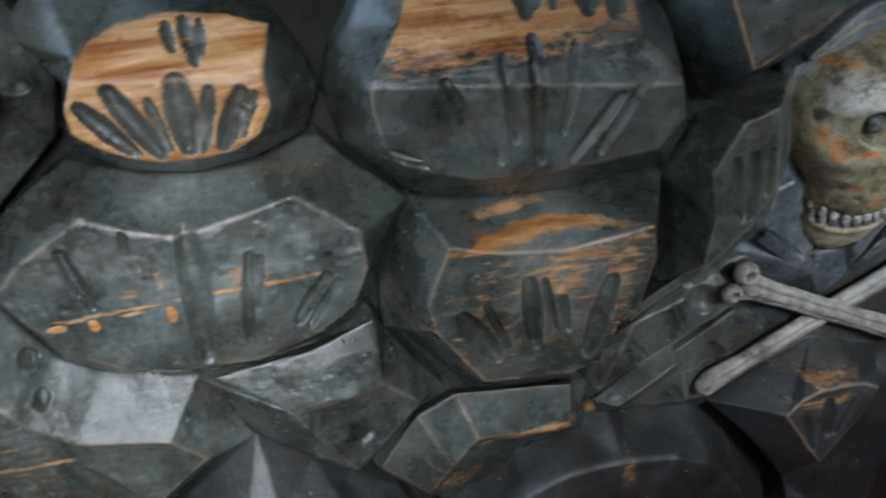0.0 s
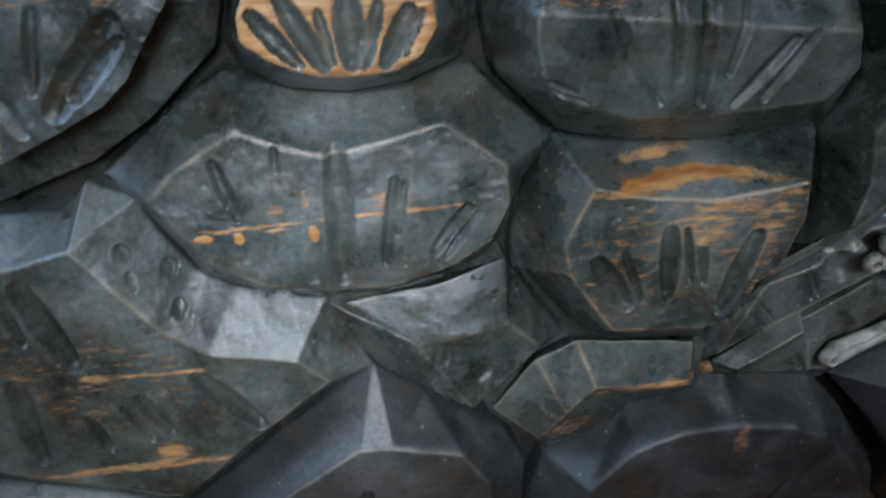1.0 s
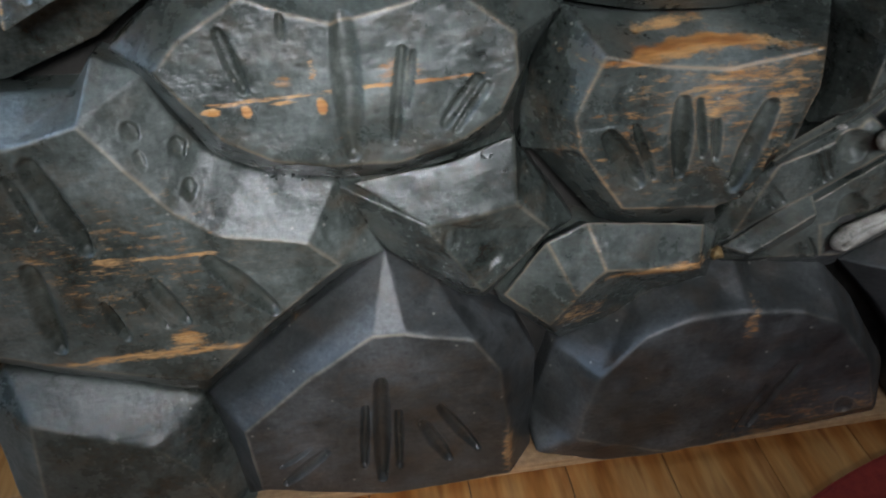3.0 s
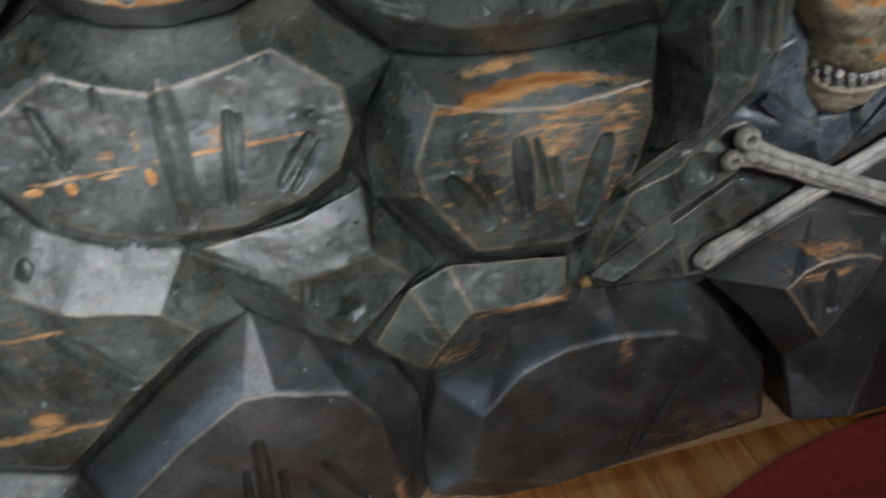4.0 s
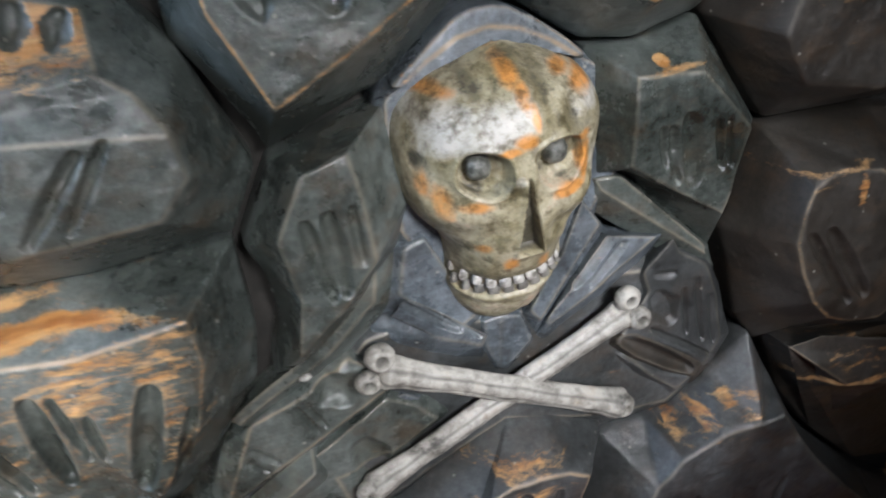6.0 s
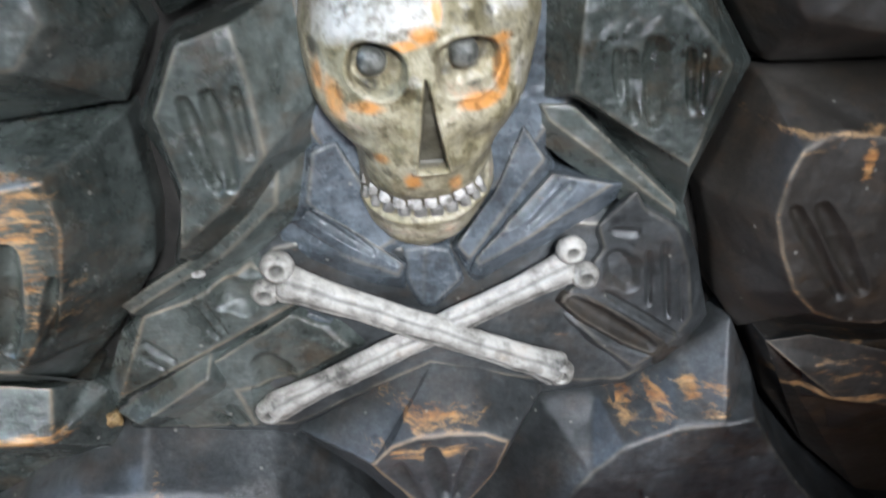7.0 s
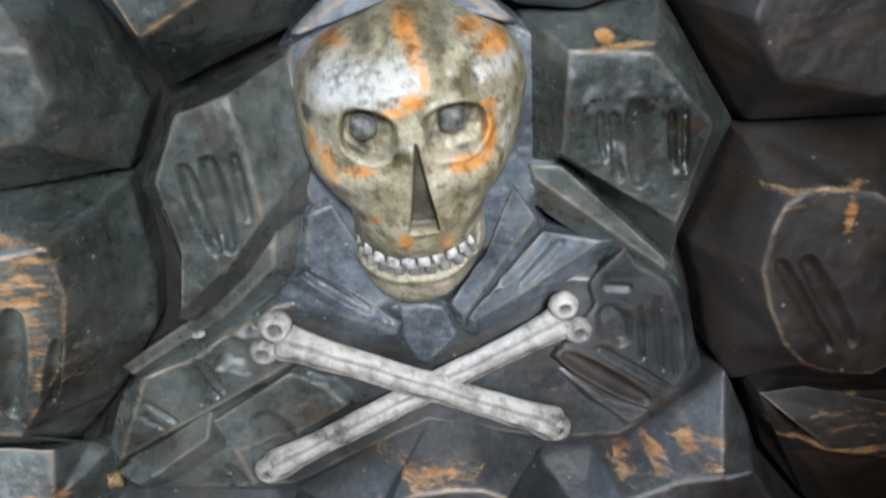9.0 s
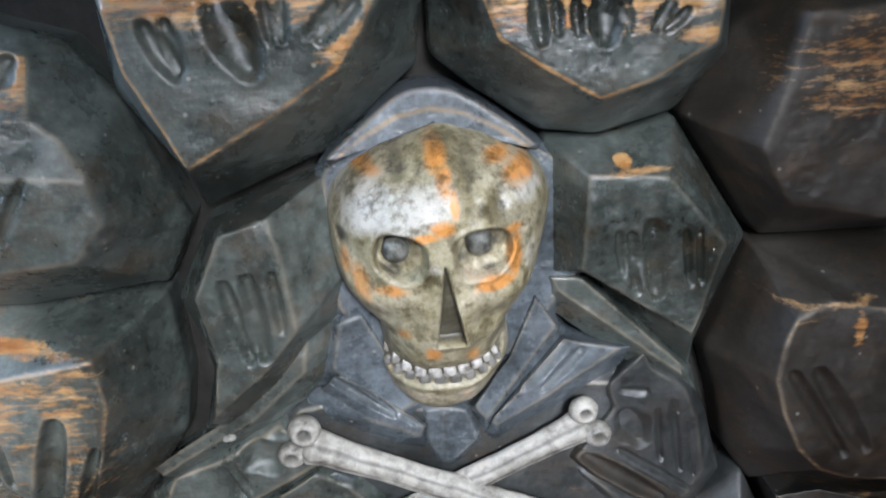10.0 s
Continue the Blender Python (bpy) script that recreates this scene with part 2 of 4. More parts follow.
def refine(verts, faces, longest):
    """Halve every edge that is longer than that, again and again, keeping neighbours joined."""
    for _ in range(14):
        e = np.concatenate([faces[:, [0, 1]], faces[:, [1, 2]], faces[:, [2, 0]]])
        e = np.sort(e, axis=1).astype(np.int64)
        key, inverse = np.unique(e[:, 0] * len(verts) + e[:, 1], return_inverse=True)
        uniq = np.stack([key // len(verts), key % len(verts)], axis=1)
        inverse = inverse.reshape(-1)
        long = np.linalg.norm(verts[uniq[:, 0]] - verts[uniq[:, 1]], axis=1) > longest
        if not long.any():
            break
        number = np.full(len(uniq), -1)
        number[long] = len(verts) + np.arange(int(long.sum()))
        verts = np.concatenate([verts, verts[uniq[long]].mean(axis=1)])
        n = len(faces)
        mids = np.c_[number[inverse[:n]], number[inverse[n:2 * n]], number[inverse[2 * n:]]]
        cut = (mids >= 0).sum(axis=1)
        done = [faces[cut == 0]]
        f, m = faces[cut == 3], mids[cut == 3]
        done += [np.c_[f[:, 0], m[:, 0], m[:, 2]], np.c_[m[:, 0], f[:, 1], m[:, 1]], np.c_[m[:, 2], m[:, 1], f[:, 2]], m]
        for k in range(3):
            a, b_, c_ = k, (k + 1) % 3, (k + 2) % 3
            one = (cut == 1) & (mids[:, a] >= 0)
            f, m = faces[one], mids[one]
            done += [np.c_[f[:, a], m[:, a], f[:, c_]], np.c_[m[:, a], f[:, b_], f[:, c_]]]
            two = (cut == 2) & (mids[:, a] < 0)
            f, m = faces[two], mids[two]
            done += [np.c_[f[:, a], f[:, b_], m[:, b_]], np.c_[f[:, a], m[:, b_], m[:, c_]], np.c_[m[:, c_], m[:, b_], f[:, c_]]]
        faces = np.concatenate(done)
    return verts, faces


HASH = np.random.RandomState(3).rand(4096)


def rough_field(p, scale, shift=0.0):
    """Smooth random values about -1 to 1 at points p (n, 3), with cells of 1 / scale."""
    q = p * scale + shift
    i = np.floor(q).astype(np.int64)
    f = q - i
    f = f * f * f * (f * (f * 6 - 15) + 10)
    out = np.zeros(len(p))
    for dx in (0, 1):
        for dy in (0, 1):
            for dz in (0, 1):
                key = ((i[:, 0] + dx) * 73856093 ^ (i[:, 1] + dy) * 19349663 ^ (i[:, 2] + dz) * 83492791) & 4095
                w = (f[:, 0] if dx else 1 - f[:, 0]) * (f[:, 1] if dy else 1 - f[:, 1]) * (f[:, 2] if dz else 1 - f[:, 2])
                out += w * HASH[key]
    return out * 2 - 1


def smooth_out(verts, faces, times, amount=0.5):
    e = np.concatenate([faces[:, [0, 1]], faces[:, [1, 2]], faces[:, [2, 0]]])
    e = np.concatenate([e, e[:, ::-1]])
    key = np.unique(e[:, 0].astype(np.int64) * len(verts) + e[:, 1])
    e = np.stack([key // len(verts), key % len(verts)], axis=1)
    count = np.bincount(e[:, 0], minlength=len(verts))[:, None]
    for _ in range(times):
        total = np.stack([np.bincount(e[:, 0], weights=verts[e[:, 1], k], minlength=len(verts)) for k in range(3)], axis=1)
        verts = verts * (1 - amount) + total / count * amount
    return verts


def segment_distance(p, a, b):
    """Distance of points p to the line a-b, and the share along it."""
    d = b - a
    s = np.clip(((p - a) @ d) / max(float(d @ d), 1e-9), 0, 1)
    return np.linalg.norm(p - (a + s[:, None] * d), axis=1), s


def turned(ring):
    a = sum(p[0] * q[1] - q[0] * p[1] for p, q in zip(ring, ring[1:] + ring[:1]))
    return a > 0


WALL = 0.660  # the panel's face, from which the stones stand out towards -y
relief = tagged(new("rock_relief"), "carved wooden relief of dark grey painted boulders on a wooden floor", "carving")
SEED = [0]


def stone(outline, crown, facets=None, gouges=(), bare=(), paint="green", label="", rounds=5, rim=0.8, clip=False):
    """A boulder: its outline at the joint and its front face, both rings of (x, z, height above the panel) in mm;
    gouges (x, z, x, z, width, depth), bare patches (x, z, half width, half height, amount)."""
    SEED[0] += 1
    jitter = SEED[0] * 3.17
    if not turned(outline):
        outline = outline[::-1]
    n = len(crown)
    if not turned(crown):
        crown = crown[::-1]
        if facets:
            facets = [tuple(n - 1 - i for i in f)[::-1] for f in facets]
    o, c = np.array(outline, float), np.array(crown, float)
    middle = o[:, :2].mean(axis=0)
    away = o[:, :2] - middle
    o[:, :2] -= away / np.linalg.norm(away, axis=1)[:, None] * 1.6
    k = int(np.argmin(np.linalg.norm(o[:, :2] - c[0, :2], axis=1)))
    o = np.roll(o, -k, axis=0)
    m = len(o)
    back = o.copy()
    back[:, 2] = -30
    pts = [*o, *c, *back]
    tris = []
    i = j = 0
    while i < m or j < n:
        di = np.linalg.norm(o[(i + 1) % m, :2] - c[j % n, :2]) if i < m else 1e9
        dj = np.linalg.norm(o[i % m, :2] - c[(j + 1) % n, :2]) if j < n else 1e9
        if di <= dj:
            tris.append((i % m, (i + 1) % m, m + j % n))
            i += 1
        else:
            tris.append((i % m, m + (j + 1) % n, m + j % n))
            j += 1
    for q in range(m):
        r = (q + 1) % m
        tris += [(m + n + q, m + n + r, q), (m + n + r, r, q)]
    if facets:
        for f in facets:
            tris += [(m + f[0], m + f[a], m + f[a + 1]) for a in range(1, len(f) - 1)]
    else:
        pts.append(c.mean(axis=0))
        tris += [(len(pts) - 1, m + q, m + (q + 1) % n) for q in range(n)]
    v, t = np.array(pts), np.array(tris)
    v, t = refine(v, t, 2.9)
    v = smooth_out(v, t, rounds)
    p = v[:, :2]
    wear_shade, edge, cut = np.zeros(len(v)), np.zeros(len(v)), np.zeros(len(v))
    ring = list(zip(c, np.roll(c, -1, axis=0)))
    if facets:
        ring += [(c[f[a]], c[f[(a + 1) % len(f)]]) for f in facets for a in range(len(f))]
    for a, b in ring:
        ab = b - a
        s = np.clip(((v - a) @ ab) / max(float(ab @ ab), 1e-9), 0, 1)
        d = np.linalg.norm(v - (a + s[:, None] * ab), axis=1)
        edge = np.maximum(edge, np.clip(1.3 - d / 2.2, 0, 1))
    for x, z, rx, rz, amount in bare:
        d = np.hypot((p[:, 0] - x) / rx, (p[:, 1] - z) / rz)
        wear_shade = np.maximum(wear_shade, amount * np.clip(1.55 - d, 0, 1))
    if clip:                                              # bare timber on the front face alone, not on its flanks
        inside = np.zeros(len(v), bool)
        for a, b in zip(c, np.roll(c, -1, axis=0)):
            spans = (a[1] > p[:, 1]) != (b[1] > p[:, 1])
            inside ^= spans & (p[:, 0] < (b[0] - a[0]) * (p[:, 1] - a[1]) / (b[1] - a[1] if b[1] != a[1] else 1e-9) + a[0])
        wear_shade *= inside & (v[:, 2] > 14)
    for x0, z0, x1, z1, wide, deep in gouges:
        d, s = segment_distance(p, np.array((x0, z0), float), np.array((x1, z1), float))
        half = wide * 0.55 * (0.5 + 0.5 * np.sin(np.pi * np.clip(0.1 + 0.88 * s, 0, 1)) ** 0.7)
        q = np.clip(d / half, 0, 3)
        near = v[:, 2] > 6
        cut -= near * deep * 1.15 * np.clip(1 - q ** 2, 0, 1) ** 1.1
        cut += near * deep * 0.07 * np.exp(-((q - 1.15) / 0.18) ** 2)
        wear_shade = np.where(near & (q < 0.95), wear_shade * 0.15, wear_shade)
        edge = np.maximum(edge, near * 0.5 * np.exp(-((q - 1.08) / 0.14) ** 2) * (wear_shade > 0.3))
    wave = rough_field(v, 0.018, jitter) * 1.8 + rough_field(v, 0.055, jitter) * 0.9 + rough_field(v, 0.2, jitter) * 0.3
    wear_shade = np.maximum(wear_shade, edge * (rim - 0.8))
    high = v[:, 2] + cut + wave * (v[:, 2] > -5)
    verts = np.c_[v[:, 0] / 1000, WALL - high / 1000, v[:, 1] / 1000]
    ob = mesh_object("stone", verts, t, STONE[paint], relief, label)
    layer(ob.data, "wear_shade", wear_shade)
    # deeper cuts come out darker
    layer(ob.data, "gouge_tone", np.clip(-cut / 4, 0, 1))
    layer(ob.data, "edge", np.clip(edge * rim, 0, 1))
    return ob


# ---- the setting ----
def slab(name, bm, material, kind="structure", label="", category=""):
    me = bpy.data.meshes.new(name)
    bm.to_mesh(me)
    bm.free()
    me.materials.append(material)
    return tagged(new(name, me), label or name.replace("_", " "), category or name.split("_")[0], kind=kind)


floor = slab("floor", box(-1.5, 2.6, -0.8, 1.7, -0.08, -0.018), JOINT, label="varnished orange wooden floor of narrow boards", category="floor")
slab("ceiling", box(-1.5, 2.6, -0.8, 1.7, 2.7, 2.8), PLASTER, label="plain plaster ceiling", category="ceiling")
slab("wall_east", box(2.6, 2.75, -0.8, 1.7, -0.08, 2.8), PLASTER, label="plain plaster wall", category="wall")
slab("wall_north", box(-1.5, 2.6, 1.7, 1.85, -0.08, 2.8), PLASTER, label="plain plaster wall", category="wall")


def pierced_wall(name, boxes):
    bm = bmesh.new()
    for x0, x1, y0, y1, z0, z1 in boxes:
        bmesh.ops.create_cube(bm, size=1, matrix=Matrix.LocRotScale(((x0 + x1) / 2, (y0 + y1) / 2, (z0 + z1) / 2), None, (x1 - x0, y1 - y0, z1 - z0)))
    return slab(name, bm, PLASTER, label="plain plaster wall with an unseen window opening", category="wall")


pierced_wall("wall_west", ((-1.65, -1.5, -0.8, -0.05, -0.08, 2.8), (-1.65, -1.5, 0.75, 1.7, -0.08, 2.8), (-1.65, -1.5, -0.05, 0.75, -0.08, 1.2), (-1.65, -1.5, -0.05, 0.75, 2.25, 2.8)))
# both south openings are made up, out of view, for the fill lamps
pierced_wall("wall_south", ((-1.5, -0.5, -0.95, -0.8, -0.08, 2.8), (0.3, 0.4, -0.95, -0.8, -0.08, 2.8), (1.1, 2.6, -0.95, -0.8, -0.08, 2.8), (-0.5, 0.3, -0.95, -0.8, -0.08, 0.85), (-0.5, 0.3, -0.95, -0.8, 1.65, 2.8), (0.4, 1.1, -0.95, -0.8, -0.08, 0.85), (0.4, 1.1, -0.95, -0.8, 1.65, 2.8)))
window = tagged(new("window_1"), "unseen white painted window frame added in the plaster wall", "window", kind="structure")
for y0, y1, z0, z1 in ((-0.05, -0.01, 1.2, 2.25), (0.71, 0.75, 1.2, 2.25), (-0.01, 0.71, 1.2, 1.24), (-0.01, 0.71, 2.21, 2.25)):
    part("window_frame", box(-1.61, -1.56, y0, y1, z0, z1, 0.004), FRAME_PAINT, window)
# unseen frames added around the made-up south openings
for name, left, right in (("added_window_2", -0.5, 0.3), ("added_window_3", 0.4, 1.1)):
    window = tagged(new(name), "unseen white painted window frame added in the plaster wall", "window", kind="structure")
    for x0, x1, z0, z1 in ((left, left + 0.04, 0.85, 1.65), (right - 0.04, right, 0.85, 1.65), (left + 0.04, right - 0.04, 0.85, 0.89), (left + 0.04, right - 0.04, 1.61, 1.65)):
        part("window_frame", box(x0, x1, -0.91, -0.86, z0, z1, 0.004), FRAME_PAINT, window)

# the panel behind the boulders and the strip of raw board it stands on
part("backing_board", box(-0.5, 1.08, WALL + 0.026, WALL + 0.055, 0.0, 0.9, 0.003), JOINT, relief, "dark joint board behind the boulders")

# ---- the boulders ----
stone([(-158, 717, 10), (-174, 664, 10), (-237, 608, 10), (-291, 575, 10), (-377, 546, 10), (-467, 547, 10), (-391, 684, 10), (-338, 818, 10), (-202, 832, 10)],
      [(-190, 717, 70), (-210, 691, 70), (-230, 662, 70), (-251, 644, 70), (-292, 624, 70), (-339, 603, 70), (-334, 638, 60), (-335, 715, 60), (-295, 787, 48), (-209, 801, 48)],
      gouges=[(-288, 713, -301, 658, 13, 4), (-289, 644, -235, 705, 25, 5), (-273, 651, -231, 691, 15, 4), (-328, 651, -315, 628, 15, 4), (-199, 736, -186, 714, 29, 5)],
      bare=[(-256, 757, 120, 32, 1)],
      rim=1.4,
      clip=True,
      rounds=14)
stone([(-193, 749, 10), (-173, 725, 10), (-160, 706, 10), (-170, 671, 10), (-162, 646, 10), (-124, 625, 10), (-75, 617, 10), (-27, 622, 10), (21, 640, 10), (38, 678, 10), (29, 705, 10), (10, 741, 10), (-24, 758, 10), (-103, 771, 10), (-152, 793, 10)],
      [(-140, 720, 68), (-149, 700, 68), (-149, 683, 68), (-128, 666, 68), (-95, 652, 68), (-66, 650, 68), (-36, 653, 68), (-17, 663, 68), (-5, 683, 68), (-7, 705, 68), (-1, 725, 55), (4, 737, 32), (-26, 748, 32), (-65, 754, 32), (-106, 749, 32), (-127, 740, 42), (-135, 732, 55)],
      facets=[(0, 1, 2, 3, 4, 5, 6, 7, 8, 9), (0, 9, 10, 11, 12, 13, 14, 15, 16)],
      gouges=[(-116, 710, -91, 659, 18, 5), (-138, 701, -109, 663, 16, 4), (-91, 700, -84, 662, 10, 4), (-69, 710, -70, 661, 23, 6), (-47, 702, -60, 659, 13, 4), (-25, 697, -45, 659, 18, 5), (-15, 696, -29, 665, 8, 3), (-70, 746, -68, 731, 10, 4), (-57, 747, -53, 723, 13, 4), (-46, 745, -47, 728, 9, 4)],
      bare=[(-74, 708, 136, 66, 1.2)],
      rim=1.3,
      clip=True,
      rounds=12)
stone([(37, 673, 10), (46, 627, 10), (82, 588, 10), (108, 564, 10), (169, 550, 10), (253, 544, 10), (349, 554, 10), (357, 552, 10), (384, 602, 10), (367, 646, 10), (351, 697, 10), (322, 738, 10), (232, 769, 10), (147, 774, 10), (84, 759, 10), (64, 726, 10), (42, 697, 10)],
      [(71, 688, 70), (71, 668, 70), (77, 639, 70), (93, 617, 70), (154, 596, 70), (230, 594, 70), (317, 598, 70), (340, 624, 70), (337, 654, 70), (320, 680, 55), (303, 694, 55), (302, 730, 28), (241, 748, 28), (142, 755, 25), (114, 747, 25), (101, 725, 38)],
      facets=[(0, 1, 2, 3, 4, 5, 6, 7, 8), (0, 8, 9, 10, 11, 12, 13, 14, 15)],
      gouges=[(131, 682, 172, 609, 13, 3), (180, 694, 186, 626, 11, 4), (208, 703, 207, 605, 15, 5), (244, 696, 227, 627, 9, 4), (279, 652, 235, 601, 13, 4), (297, 657, 261, 604, 9, 4), (81, 634, 103, 623, 6, 2), (85, 626, 112, 614, 5, 2), (211, 741, 207, 725, 25, 6), (235, 737, 231, 724, 9, 4), (264, 734, 261, 720, 23, 6), (290, 726, 283, 715, 19, 5)],
      bare=[(182, 732, 162, 36, 1), (232, 722, 88, 18, 1)],
      clip=True,
      rounds=12)
stone([(-290, 566, 10), (-219, 620, 10), (-174, 647, 10), (-127, 628, 10), (-73, 618, 10), (-20, 621, 10), (15, 637, 10), (30, 636, 10), (53, 610, 10), (102, 563, 10), (71, 523, 18), (58, 477, 18), (39, 448, 18), (2, 435, 18), (-59, 420, 18), (-113, 420, 18), (-173, 433, 18), (-223, 462, 18), (-262, 534, 18)],
      [(-222, 579, 53), (-168, 608, 49), (-131, 591, 51), (-99, 581, 52), (-40, 591, 51), (0, 600, 50), (51, 558, 55), (52, 524, 59), (36, 492, 62), (2, 472, 64), (-57, 458, 66), (-116, 460, 66), (-163, 471, 65), (-202, 495, 62), (-230, 533, 58), (-245, 556, 55)],
      gouges=[(-189, 582, -177, 535, 13, 4.5), (-91, 580, -95, 471, 24, 6), (-45, 555, -59, 479, 11, 4.5), (-36, 552, -46, 507, 8, 3), (16, 524, -14, 488, 14, 6), (25, 518, -5, 481, 9, 4.5), (-139, 591, -140, 573, 8, 3)],
      bare=[(-161, 526, 50, 2, 0.7), (-207, 520, 7, 3, 1.2), (-178, 518, 4, 5, 1.2), (-116, 516, 4, 7, 1.2), (-190, 525, 9, 2, 0.8), (-148, 521, 10, 2, 0.8), (-148, 540, 9, 6, 0.55), (-120, 545, 4, 9, 0.55), (-48, 540, 19, 10, 0.6), (-47, 528, 72, 2, 0.9)],
      rim=1.1)
stone([(-470, 556, 10), (-407, 540, 10), (-327, 535, 10), (-303, 563, 10), (-264, 544, 15), (-255, 512, 15), (-231, 471, 15), (-195, 445, 15), (-140, 428, 15), (-114, 421, 15), (-77, 331, 15), (-119, 306, 5), (-213, 232, 5), (-294, 164, 5), (-363, 190, 5), (-445, 221, 5), (-511, 250, 5), (-545, 251, 5), (-577, 325, 5)],
      [(-446, 503, 55), (-378, 504, 55), (-318, 518, 55), (-261, 426, 55), (-226, 397, 55), (-149, 377, 55), (-123, 343, 48), (-210, 277, 48), (-281, 209, 38), (-347, 229, 38), (-426, 256, 38), (-489, 281, 38), (-495, 367, 38)],
      gouges=[(-367, 485, -348, 395, 26, 9.5), (-389, 477, -382, 424, 11, 5.7), (-243, 368, -195, 299, 23, 9.5), (-300, 349, -282, 297, 17, 7.6), (-353, 328, -343, 283, 13, 5.7), (-407, 376, -411, 278, 23, 7.6), (-319, 338, -302, 292, 9, 5.7), (-284, 505, -279, 496, 13, 5.7), (-251, 480, -248, 471, 15, 5.7), (-246, 445, -246, 436, 14, 5.7), (-280, 483, -277, 471, 8, 3.8)],
      bare=[(-328, 256, 106, 6, 0.75), (-335, 379, 15, 5, 0.7), (-283, 379, 62, 3, 0.6), (-286, 269, 17, 15, 0.8), (-340, 370, 140, 80, 0.28)])
stone([(-135, 421, 8), (-92, 416, 8), (2, 427, 8), (51, 460, 8), (65, 428, 8), (121, 339, 8), (89, 318, 8), (24, 249, 8), (-2, 255, 8), (-77, 328, 8)],
      [(-102, 426, 36), (-12, 434, 34), (54, 453, 29), (53, 388, 50), (89, 343, 30), (15, 294, 56), (-36, 378, 54)],
      facets=[(0, 1, 2, 3, 6), (3, 4, 5, 6)],
      gouges=[(21, 333, 29, 332, 31, 3), (-17, 370, -24, 344, 6, 2), (-7, 369, -10, 349, 6, 2)],
      bare=[(56, 384, 10, 3, 0.4)])
stone([(89, 318, 8), (125, 335, 8), (162, 322, 8), (267, 316, 8), (283, 305, 8), (280, 236, 8), (223, 228, 8), (167, 198, 8), (109, 174, 8), (88, 192, 8), (39, 241, 8), (32, 258, 8)],
      [(83, 336, 42), (124, 354, 42), (249, 332, 38), (243, 288, 55), (141, 304, 60), (112, 274, 58), (87, 231, 48), (41, 266, 28)],
      facets=[(0, 1, 4, 5), (1, 2, 3, 4), (0, 5, 6, 7)],
      bare=[(198, 291, 55, 7, 0.8), (124, 236, 31, 24, 0.5)],
      rim=1.2)
stone([(-79, 328, 5), (-189, 246, 5), (-298, 161, 5), (-290, 93, 5), (-280, 0, 20), (-113, 0, 20), (55, 0, 20), (77, 0, 5), (83, 159, 5), (60, 211, 5), (11, 246, 5), (-28, 282, 5)],
      [(-254, 143, 58), (-174, 209, 58), (-102, 256, 58), (-67, 256, 62), (3, 236, 62), (30, 185, 58), (38, 103, 58), (40, 8, 55), (-107, 4, 55), (-253, 42, 55)],
      gouges=[(-100, 191, -113, 36, 19, 7), (-120, 157, -132, 62, 11, 5.6), (-85, 144, -91, 50, 10, 5.6), (-59, 119, -33, 54, 16, 5.6), (-38, 141, 1, 65, 14, 5.6), (-172, 93, -226, 48, 14, 5.6), (-189, 102, -226, 78, 8, 4.2)],
      bare=[(-189, 253, 8, 7, 0.7), (38, 55, 8, 38, 0.6)],
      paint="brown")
stone([(73, 64, 5), (102, 164, 5), (193, 223, 5), (261, 253, 5), (301, 270, 5), (329, 253, 5), (413, 239, 5), (463, 182, 5), (537, 63, 5), (511, 20, 50), (241, 0, 50), (153, 0, 50), (70, 34, 50)],
      [(118, 64, 65), (124, 101, 65), (141, 159, 65), (192, 211, 65), (238, 229, 65), (303, 227, 65), (370, 215, 65), (415, 194, 65), (465, 127, 65), (491, 48, 65), (236, 16, 65)],
      gouges=[(376, 137, 331, 48, 11, 3), (446, 63, 455, 50, 24, 4), (342, 111, 316, 43, 7, 2)],
      bare=[(310, 213, 9, 25, 0.45), (422, 36, 115, 60, 0.4)],
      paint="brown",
      rounds=22)
stone([(-532, 208, 5), (-493, 237, 5), (-445, 220, 5), (-363, 188, 5), (-300, 160, 5), (-281, 93, 5), (-271, 0, 5), (-267, 0, 30), (-530, 0, 30), (-529, 69, 30)],
      [(-469, 189, 50), (-411, 157, 50), (-357, 129, 50), (-318, 84, 50), (-302, 30, 50), (-306, 0, 50), (-501, 17, 50)],
      rounds=10)
stone([(102, 564, 8), (144, 553, 8), (221, 545, 8), (355, 549, 8), (355, 516, 8), (356, 465, 8), (347, 421, 8), (307, 367, 8), (252, 311, 8), (275, 317, 15), (168, 329, 15), (140, 341, 15), (76, 421, 5), (62, 426, 5), (63, 468, 5), (77, 518, 5)],
      [(124, 537, 70), (167, 524, 70), (235, 514, 70), (314, 528, 80), (316, 491, 80), (302, 442, 80), (260, 385, 80), (244, 369, 64), (151, 379, 64), (107, 447, 64), (101, 479, 64)],
      gouges=[(133, 458, 163, 408, 23, 8), (156, 466, 177, 412, 10, 4.8), (196, 487, 202, 414, 19, 8), (211, 487, 221, 430, 9, 4.8), (275, 477, 251, 398, 21, 8), (300, 454, 277, 400, 11, 6.4), (229, 466, 232, 428, 9, 4.8)],
      bare=[(202, 529, 85, 5, 0.95), (245, 509, 49, 10, 0.6), (191, 542, 36, 3, 0.8), (297, 518, 20, 6, 0.6), (287, 440, 26, 42, 0.36), (205, 465, 100, 76, 0.34), (226, 487, 33, 24, 0.6), (285, 495, 24, 30, 0.5)],
      rim=1.3)
